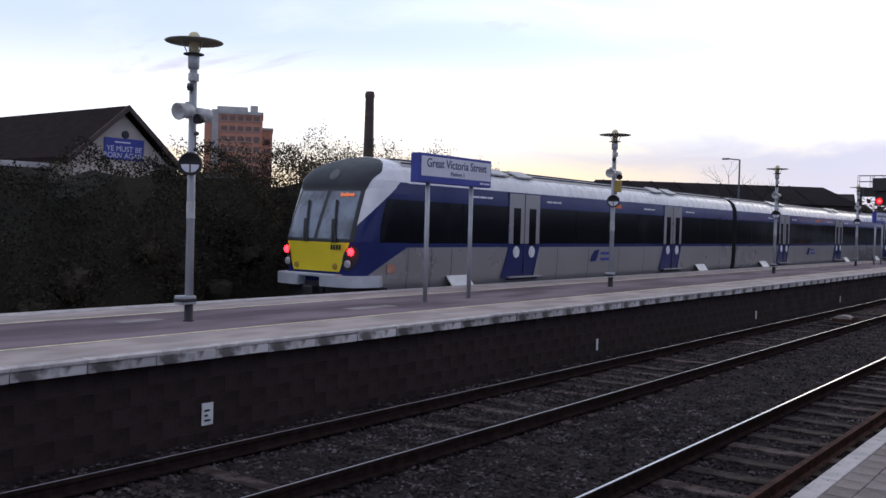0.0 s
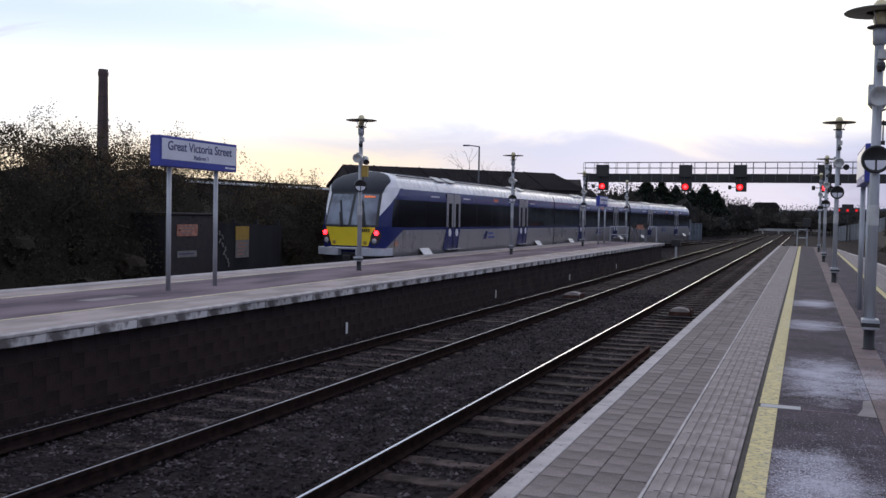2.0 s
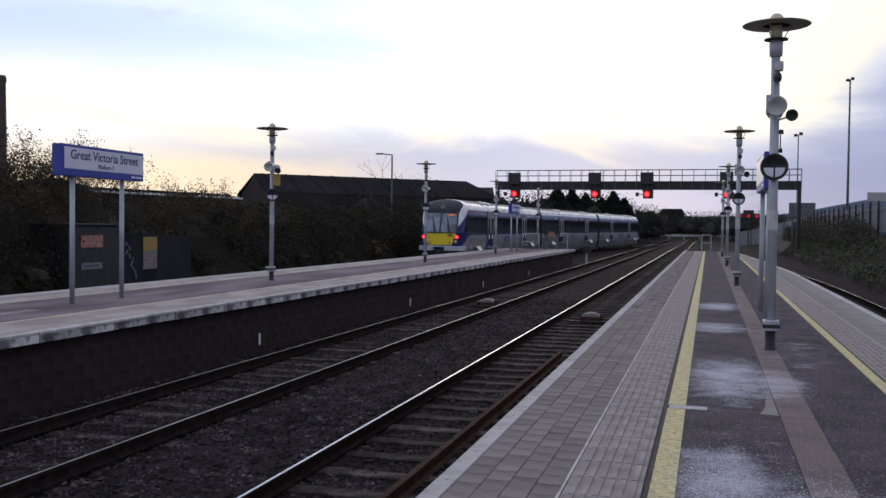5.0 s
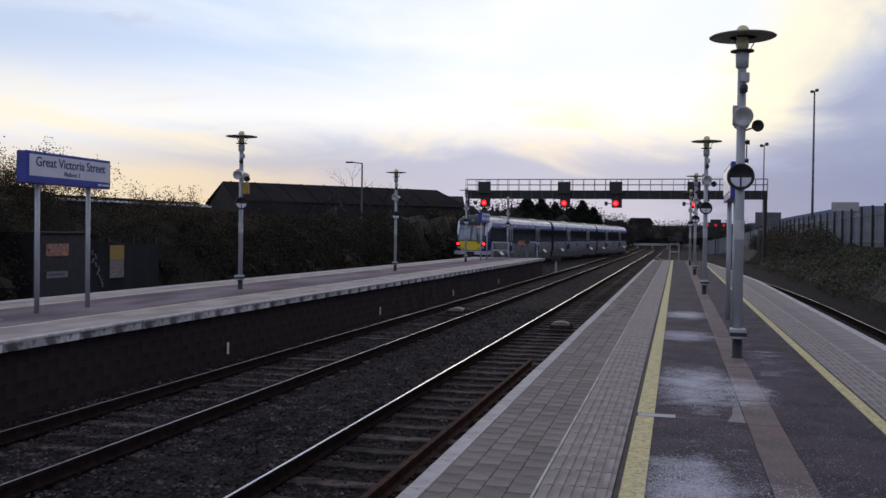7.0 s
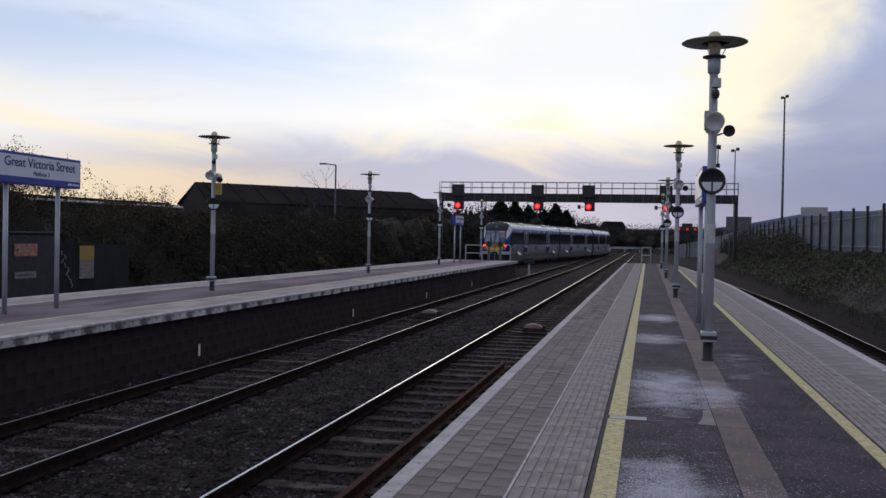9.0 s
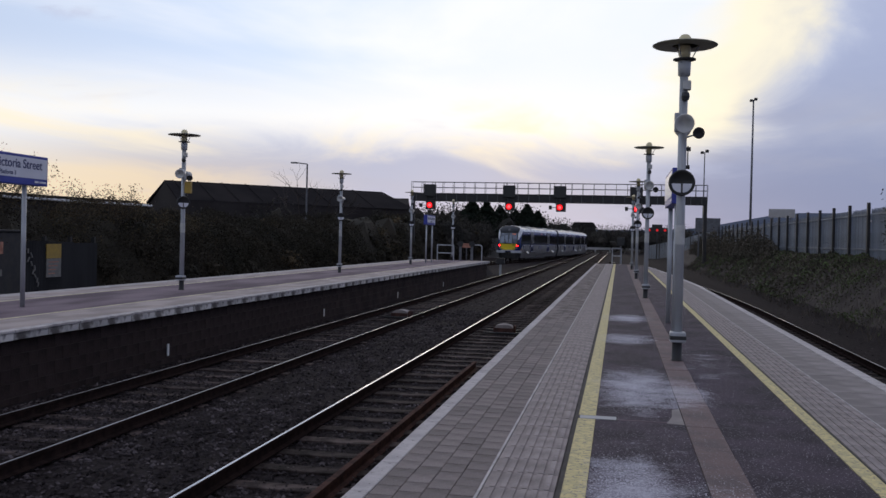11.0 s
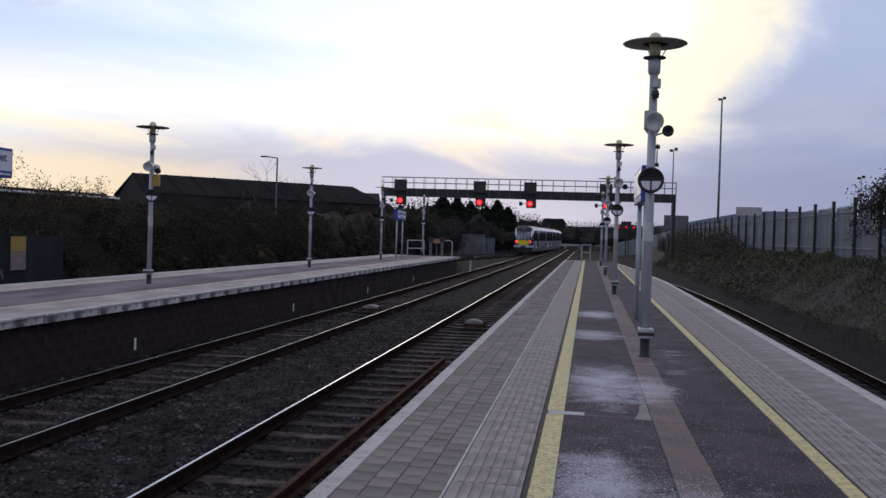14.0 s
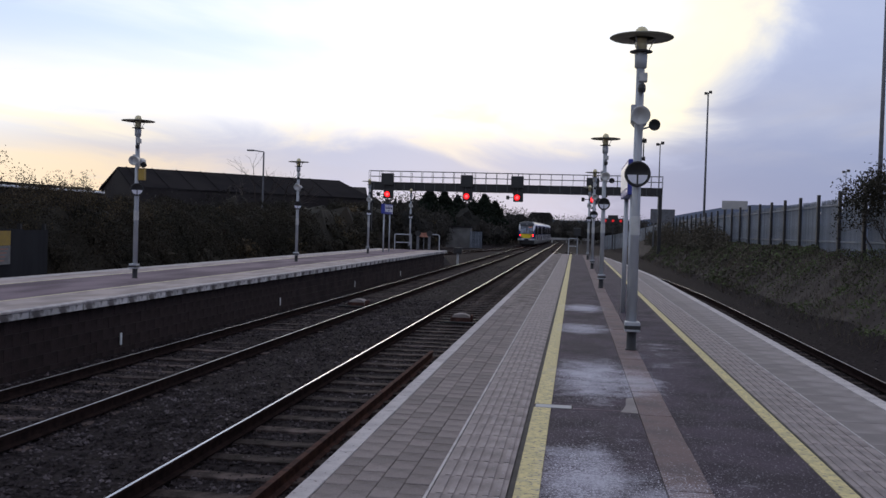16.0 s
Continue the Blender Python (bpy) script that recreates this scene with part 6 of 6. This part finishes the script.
def hedge():
    rng = np.random.default_rng(11)
    lv, dry = Leaves(3), Leaves(4)
    # dark inner mass of stems, uneven
    ys = np.arange(-12, 126, 0.9)
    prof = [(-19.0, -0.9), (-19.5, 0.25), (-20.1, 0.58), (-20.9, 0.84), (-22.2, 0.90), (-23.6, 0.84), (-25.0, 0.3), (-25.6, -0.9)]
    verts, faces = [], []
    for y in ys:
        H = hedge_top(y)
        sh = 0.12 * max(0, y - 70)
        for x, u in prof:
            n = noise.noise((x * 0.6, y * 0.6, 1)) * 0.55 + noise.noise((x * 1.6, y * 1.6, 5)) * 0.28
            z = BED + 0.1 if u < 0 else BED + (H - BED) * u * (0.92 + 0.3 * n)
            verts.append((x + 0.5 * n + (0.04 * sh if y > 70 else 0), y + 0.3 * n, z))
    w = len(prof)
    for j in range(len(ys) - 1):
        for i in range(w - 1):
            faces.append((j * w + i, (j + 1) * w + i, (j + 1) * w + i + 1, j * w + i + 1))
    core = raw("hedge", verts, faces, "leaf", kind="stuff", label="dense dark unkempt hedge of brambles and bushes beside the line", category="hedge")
    for _ in range(430):
        y = -6 + 130 * rng.random() ** 1.15
        H = hedge_top(y)
        u = rng.random()
        x = -18.6 - 4.2 * u + 0.02 * max(0, y - 70)
        r = rng.uniform(0.5, 1.15)
        top = BED + (H - BED) * min(1.0, 0.18 + 0.95 * u ** 0.6) * rng.uniform(0.72, 1.02)
        h = rng.uniform(0.5, 0.95)
        c = (x, y, max(BED + 0.2, top - h))
        if -19.6 < x and 24 < y < 32:
            continue
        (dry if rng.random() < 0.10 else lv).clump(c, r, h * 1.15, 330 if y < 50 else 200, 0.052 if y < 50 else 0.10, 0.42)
    # fine leaf cover and sprigs over the near face and crest
    for _ in range(90000):
        y = 4 + 66 * rng.random() ** 1.3
        if 24.2 < y < 31.6 and rng.random() < 0.6:
            continue
        u = rng.random()
        H = hedge_top(y)
        x = -18.9 - 3.4 * u ** 1.4
        z = BED + (H - BED) * min(1.0, 0.10 + 1.02 * u ** 0.62) * (0.90 + 0.22 * noise.noise((x * 0.7, y * 0.7, 3))) + rng.normal(0, 0.09)
        if -19.6 < x and 24.2 < y < 31.6:
            continue
        lv.add((x + rng.normal(0, 0.12), y, max(BED + 0.05, z)), 0.045 if y < 35 else 0.06, 0.3)
    lv.done("hedge_leaves", "leaf", core, "stuff")
    dry.done("hedge_dry_leaves", "leaf_dry", core, "stuff")


hedge()


def bush_tree(name, at, height, spread, seed, label, leaf="leaf_dry", n_leaf=900, leaf_size=0.06, stems=5, droop=0.0):
    """Several stems that fork into fine twigs, with sparse leaves near the tips."""
    rng = np.random.default_rng(seed)
    t = thing(name, label, "tree" if stems < 3 else "shrub", at=at)
    verts, faces, tips = [], [], []
    keep = 0.9 if stems < 3 else 0.82

    def limb(p, d, length, r, depth):
        segs = 3
        for _ in range(segs):
            q = p + d * (length / segs)
            qd = Vector(d).to_track_quat("Z", "Y")
            k = len(verts)
            for pp, rr in ((p, r), (q, r * keep)):
                for i in range(4):
                    a = math.pi / 2 * i
                    verts.append(tuple(pp + qd @ Vector((rr * math.cos(a), rr * math.sin(a), 0))))
            faces.extend([(k + i, k + (i + 1) % 4, k + 4 + (i + 1) % 4, k + 4 + i) for i in range(4)])
            p, r = q, r * keep
            d = (d + Vector(rng.normal(0, 0.16, 3)) + Vector((0, 0, 0.05 - droop))).normalized()
            if depth >= 2:
                tips.append(p.copy())
        if depth < 4:
            for _ in range(3 if depth < 3 else 2):
                limb(p.copy(), (d + Vector(rng.normal(0, 0.42, 3)) * Vector((1, 1, 0.7))).normalized(), length * rng.uniform(0.55, 0.8), r * 0.75, depth + 1)

    for s in range(stems):
        a = 6.28 * s / stems + rng.uniform(0, 1)
        base = Vector((math.cos(a) * 0.3 * (stems > 1), math.sin(a) * 0.3 * (stems > 1), 0))
        d = Vector((math.cos(a) * spread, math.sin(a) * spread, 1)).normalized() if stems > 1 else Vector((0.03, 0.02, 1))
        limb(base, d, height * 0.36, 0.045 * height / 4, 0)
    raw("branchwork", verts, faces, "twig", t, label="bare dark branches")
    lv = Leaves(seed + 50)
    for _ in range(n_leaf):
        if not tips:
            break
        p = tips[int(rng.integers(len(tips)))]
        lv.add(np.array(p) + rng.normal(0, 0.10, 3), leaf_size)
    if n_leaf:
        lv.done("leaves", leaf, t, label="sparse withered leaves")
    return t


for k, (x, y, h, s) in enumerate(((-21.5, 18.2, 4.3, 0.45), (-21.2, 21.0, 5.0, 0.5), (-21.8, 22.6, 5.1, 0.45), (-20.9, 24.6, 5.0, 0.5), (-21.4, 26.6, 4.9, 0.45), (-21.0, 28.2, 4.4, 0.5))):
    bush_tree("leafy_shrub", (x, y, -0.3), h, s, 20 + k, "tall straggling shrub with thin twigs and withered leaves", n_leaf=4600, leaf_size=0.040)
for k, (x, y, h) in enumerate(((-21.0, 33.6, 3.3), (-20.8, 34.8, 3.8), (-21.2, 36.0, 3.8), (-21.0, 37.4, 3.4), (-21.4, 40.0, 3.1), (-21.0, 42.5, 3.0), (-22.0, 15.2, 3.5))):
    bush_tree("low_shrub", (x, y, -0.2), h, 0.45, 40 + k, "low twiggy shrub growing out of the hedge", n_leaf=1700, leaf_size=0.042)
bush_tree("bare_tree", (-28.6, 83.0, -0.5), 8.6, 0.2, 61, "slender bare tree behind the street lamp", n_leaf=0, stems=2)
bush_tree("fence_shrub", (10.5, 33.2, 0.7), 3.1, 0.4, 71, "dark leafy shrub growing up through the fence", leaf="leaf", n_leaf=2200, leaf_size=0.048)
bush_tree("fence_shrub", (10.6, 31.0, 0.7), 3.5, 0.6, 72, "dark leafy shrub growing up through the fence", leaf="leaf", n_leaf=5200, leaf_size=0.050)
bush_tree("fence_shrub", (10.7, 29.0, 0.7), 3.6, 0.6, 73, "dark leafy shrub growing up through the fence", leaf="leaf", n_leaf=5200, leaf_size=0.050)


def conifer(x, y, h, r, seed):
    t = thing("conifer", "dark pointed conifer on the far side of the tracks", "tree", group="far conifers", at=(x, y, -1))
    rng = np.random.default_rng(seed)
    part("trunk", tubes(((0, 0, 0), (0, 0, h * 0.95), 0.16, 0.03), n=8), "twig", t)
    lv = Leaves(seed)
    for _ in range(3600):
        u = rng.random() ** 1.3
        z = h * (0.12 + 0.88 * u)
        rr = 1.25 * r * min(1.0, 1.7 * (1 - u)) ** 0.8 * (0.6 + 0.4 * abs(math.sin(z * 2.3 + seed))) + 0.12
        a, q = rng.uniform(0, 6.28), math.sqrt(rng.random())
        lv.add((rr * q * math.cos(a), rr * q * math.sin(a), z - 0.25 * q * rr), 0.30, 0.1)
    lv.done("crown", "conifer", t, label="dark needle crown")


for k, (x, y, h, r) in enumerate(((-24.8, 158, 8.9, 3.0), (-22.6, 160, 8.6, 2.8), (-26.6, 164, 8.0, 2.8), (-20.6, 163, 8.0, 2.6), (-16.2, 166, 8.4, 2.7), (-14.6, 170, 7.4, 2.4), (-18.4, 168, 7.4, 2.8))):
    conifer(x, y, h * 1.06, r, 80 + k)


def woods():
    """Scrub and trees closing the view beyond the tracks."""
    lv, rng = Leaves(9), np.random.default_rng(9)
    clumps = []
    for _ in range(210):
        x = rng.uniform(-75, 60)
        y = rng.uniform(185, 260) if x > -12 else rng.uniform(128, 235)
        if -9.5 < x < 2.5 and y < 232:
            continue
        if x > 2 and y < 200:
            continue
        clumps.append((x, y, rng.uniform(2.2, 5.2) + (1.2 if x < -14 else 0.0), rng.uniform(1.6, 3.6)))
    for _ in range(46):
        clumps.append((rng.uniform(-44, -25.5), rng.uniform(66, 125), rng.uniform(2.2, 4.4), rng.uniform(1.5, 2.8)))
    for _ in range(26):
        clumps.append((rng.uniform(-21.5, -17.5), rng.uniform(96, 128), rng.uniform(2.5, 4.6), rng.uniform(1.2, 2.0)))
    ratio = (-0.30, -0.22, -0.17, -0.15, -0.12, -0.10, -0.07, -0.045, -0.02, 0.03, 0.10, 0.2)
    slope = (0.033, 0.039, 0.043, 0.043, 0.042, 0.040, 0.028, 0.0215, 0.0190, 0.019, 0.020, 0.02)
    for q in np.arange(-0.30, 0.20, 0.0042):
        y = rng.uniform(176, 194) if q < -0.05 else rng.uniform(242, 262)
        h = 1.56 + y * float(np.interp(q, ratio, slope)) * rng.uniform(0.82, 1.05)
        clumps.append((q * y, y, h, rng.uniform(1.8, 3.0)))
        clumps.append((q * y + 0.6, y + 3, h * 0.6, rng.uniform(2.2, 3.2)))
    for _ in range(40):
        clumps.append((rng.uniform(10.9, 13.5), rng.uniform(70, 116), rng.uniform(1.6, 2.9), rng.uniform(0.8, 1.4)))
    for x, y, h, r in clumps:
        near = y < 130
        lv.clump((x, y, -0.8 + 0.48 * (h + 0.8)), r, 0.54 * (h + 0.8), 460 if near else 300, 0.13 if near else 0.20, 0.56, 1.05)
    lv.done("far_woods", "far_leaf", None, "stuff", "dark scrub and trees beyond the station throat", "trees")


woods()


def brambles():
    rng = np.random.default_rng(31)
    g, d, b = Leaves(32), Leaves(33), Leaves(34)
    for _ in range(64000):
        y = 5 + 95 * rng.random() ** 1.4
        x = rng.uniform(6.9, 10.6)
        n = noise.noise((x * 0.8, y * 0.35, 2)) + 0.5 * noise.noise((x * 2.1, y * 1.1, 9))
        if rng.random() > 0.12 + 1.0 * ((x - 6.9) / 3.4) + 0.6 * n:
            continue
        h = max(0.0, 0.12 + 0.30 * n) + rng.random() * 0.16
        p = (x, y, ground_z(x, y) + h)
        pick = rng.random() + 0.5 * n + 0.45 * math.exp(-((y - 22) / 9) ** 2) - 0.08
        (g if pick > 0.60 else d if pick < 0.22 else b).add(p, 0.046 if y < 40 else 0.08, 0.2)
    # taller ragged scrub against the far part of the fence
    for _ in range(21000):
        y = 60 + 60 * rng.random()
        x = rng.uniform(8.6, 10.15)
        n = noise.noise((x * 0.9, y * 0.22, 21)) + 0.4 * noise.noise((x * 2, y * 1.3, 4))
        top = (0.6 + 1.9 * max(0.0, n + 0.30)) * min(1.0, (y - 57) / 10)
        (b if rng.random() < 0.6 else d).add((x, y, ground_z(x, y) + top * rng.random() ** 1.3), 0.085, 0.2)
    # upright dry stalks and grass
    for _ in range(16000):
        y = 5 + 95 * rng.random() ** 1.4
        x = rng.uniform(6.8, 10.4)
        if noise.noise((x * 0.6, y * 0.4, 12)) < -0.12:
            continue
        ln, lean, a = rng.uniform(0.12, 0.42), rng.normal(0, 0.10, 2), rng.uniform(0, 3.14)
        z, w = ground_z(x, y), rng.uniform(0.005, 0.011) * (1 if y < 40 else 1.8)
        k = len(d.v)
        c, s = w * math.cos(a), w * math.sin(a)
        d.v += [(x - c, y - s, z), (x + c, y + s, z), (x + lean[0] + c * 0.3, y + lean[1] + s * 0.3, z + ln), (x + lean[0] - c * 0.3, y + lean[1] - s * 0.3, z + ln)]
        d.f.append((k, k + 1, k + 2, k + 3))
    g.done("bank_brambles", "leaf_green", None, "stuff", "low green brambles and weeds over the dark bank", "brambles")
    d.done("bank_dry_weeds", "bank_dry", None, "stuff", "withered brown weeds on the dark bank", "weeds")
    b.done("bank_scrub", "leaf_bank", None, "stuff", "dark low scrub on the bank below the fence", "scrub")


brambles()


# ---- paving and wall pieces ----
def paving():
    rng = random.Random(8)
    # pale edge slabs of the island
    edge_run("coping_slab", ISLAND, -1.585, -1.462, -2.0, 67.6, -0.085, 0.004, 0.75, "coping", seed=3, jitter=0.002)
    bm = boxes((-1.585, -1.462, -14, -2.0, -0.085, 0.004))
    part("coping_slab", bm, "coping", ISLAND)
    # edge slabs on the far side, following its bend
    bm = boxes((0.11, 0.26, 0.004, 0.746, -0.085, 0.004), bev=0.006)
    me = mesh(bm, "coping_slab", "coping")

    def edge(y):
        return float(np.interp(y, (-14, 36, 48, 63), (3.05, 3.05, 2.70, 1.95)))
    y = -1.0
    while y < 63:
        ob = new("coping_slab", me)
        ob.parent = ISLAND
        ob.matrix_basis = pose(edge(y) - 0.26, y, 0, 0, 0, math.degrees(math.atan2(edge(y) - edge(y + 0.75), 0.75)))
        y += 0.75
    # block paving in four courses, broken joints
    bm = boxes((0.002, 0.1565, 0.003, 0.217, -0.03, 0.0), bev=0.005)
    me = mesh(bm, "paver", "paver")
    verts, faces = [], []
    count = 0
    quads = ((0, 2, 3, 1), (4, 5, 7, 6), (0, 1, 5, 4), (2, 6, 7, 3), (0, 4, 6, 2), (1, 3, 7, 5))

    def lay(x, y, w, ln, z):
        k = len(verts)
        verts.extend((a, b, c) for c in (-0.03, z) for b in (y + 0.003, y + ln - 0.003) for a in (x + 0.003, x + w - 0.003))
        faces.extend(tuple(k + i for i in q) for q in quads)

    for y_i in range(0, 296):
        for c in range(4):
            x, y = -1.458 + c * 0.1585, 2.6 + 0.22 * y_i + (0.11 if c % 2 else 0)
            z = rng.uniform(-0.0035, 0.001)
            if count < 290:
                ob = new("paver", me)
                ob.parent, ob.matrix_basis = ISLAND, pose(x, y, z, rng.uniform(-0.4, 0.4), rng.uniform(-0.5, 0.5), rng.uniform(-0.3, 0.3))
                count += 1
            else:
                lay(x, y, 0.1585, 0.22, z)
    raw("far_pavers", verts, faces, "paver", ISLAND, kind="stuff")
    # plain concrete slabs between the tactile strip and the far edge
    me = mesh(boxes((2.305, 2.893, 0.003, 0.447, -0.03, 0.0), bev=0.003), "slab", "slab_grey")
    for k in range(78):
        ob = new("slab", me)
        ob.parent, ob.matrix_basis = ISLAND, pose(0, 3.0 + 0.45 * k, rng.uniform(-0.0015, 0.001))
    bm = prism(bmesh.new(), [(2.305, 38.11), (edge(38.11) - 0.16, 38.11), (2.54, 48), (2.305, 52.5)], "z", -0.03, 0.0)
    part("slab", bm, "slab_grey", ISLAND)
    part("pale_joint", boxes((2.286, 2.302, 3.0, 52, -0.03, 0.001)), "coping", ISLAND, "pale mortar line")

    part("pale_joint", boxes((-0.824, -0.806, 2.6, 67.6, -0.03, 0.002)), "coping", ISLAND, "pale mortar line")
    # ribbed tactile slabs
    def slab():
        bm = boxes((0.002, 0.448, 0.001, 0.399, -0.03, 0.0), bev=0.002)
        for k in range(6):
            box(bm, 0.040 + 0.068 * k, 0.076 + 0.068 * k, 0.008, 0.392, 0.0, 0.0075)
        return mesh(bm, "tactile_slab", "tactile")
    me = slab()
    for k in range(162):
        ob = new("tactile_slab", me)
        ob.parent = ISLAND
        ob.matrix_basis = pose(-0.802, 2.6 + 0.4 * k, rng.uniform(-0.0012, 0.0012), rng.uniform(-0.12, 0.12), 0, 0)
    for k in range(140):
        ob = new("tactile_slab", me)
        ob.parent = ISLAND
        ob.matrix_basis = pose(1.803, 3.0 + 0.4 * k, rng.uniform(-0.0012, 0.0012), rng.uniform(-0.12, 0.12), 0, 0) @ Matrix.Diagonal((1.07, 1, 1, 1))
    # red service strip through the tarmac
    bm = boxes((0.606, 0.882, 0.003, 1.197, -0.036, 0.0), bev=0.003)
    me = mesh(bm, "duct_lid", "red_strip")
    for k in range(54):
        ob = new("duct_lid", me)
        ob.parent = ISLAND
        ob.matrix_basis = pose(0, 2.2 + 1.2 * k, rng.uniform(-0.003, 0.002), 0, rng.uniform(-0.3, 0.3), rng.uniform(-0.15, 0.15))


paving()


def wall_pieces():
    rng = random.Random(4)
    # coping slabs with weathered faces
    me_top = mesh(boxes((-8.975, -8.795, 0.004, 0.846, 0.0, 0.042), bev=0.008), "coping_slab", "coping")
    me_face = mesh(boxes((-8.97, -8.81, 0.004, 0.846, -0.115, -0.002), bev=0.01), "coping_face", "fascia")
    for k in range(88):
        y = -10.5 + 0.85 * k
        ob = new("coping_slab", me_top)
        ob.parent, ob.matrix_basis = SOUTH, pose(rng.uniform(-0.012, 0.012), y, rng.uniform(-0.004, 0.004))
        ob = new("coping_face", me_face)
        ob.parent, ob.matrix_basis = SOUTH, pose(rng.uniform(-0.012, 0.012), y, rng.uniform(-0.006, 0.006))
    # concrete blocks of the wall, nearest stretch as pieces
    me = mesh(boxes((-0.05, 0.0, 0.003, 0.447, 0.003, 0.217), bev=0.003), "block", "block")
    verts, faces = [], []
    quads = ((0, 2, 3, 1), (4, 5, 7, 6), (0, 1, 5, 4), (2, 6, 7, 3), (0, 4, 6, 2), (1, 3, 7, 5))
    for j in range(170):
        for i in range(5):
            y, z = -7.0 + 0.45 * j + (0.225 if i % 2 else 0), BED - 0.12 + 0.22 * i
            out = -8.994 + rng.uniform(-0.003, 0.003)
            if y > 64:
                continue
            if 3.2 < y < 29:
                ob = new("block", me)
                ob.parent, ob.matrix_basis = SOUTH, pose(out + 0.03, y, z)
            else:
                k = len(verts)
                verts.extend((out - 0.02 + a, y + b, z + c) for c in (0.005, 0.215) for b in (0.005, 0.445) for a in (0, 0.05))
                faces.extend(tuple(k + q for q in f) for f in quads)
    raw("far_blocks", verts, faces, "block", SOUTH, kind="stuff")


wall_pieces()


motions()
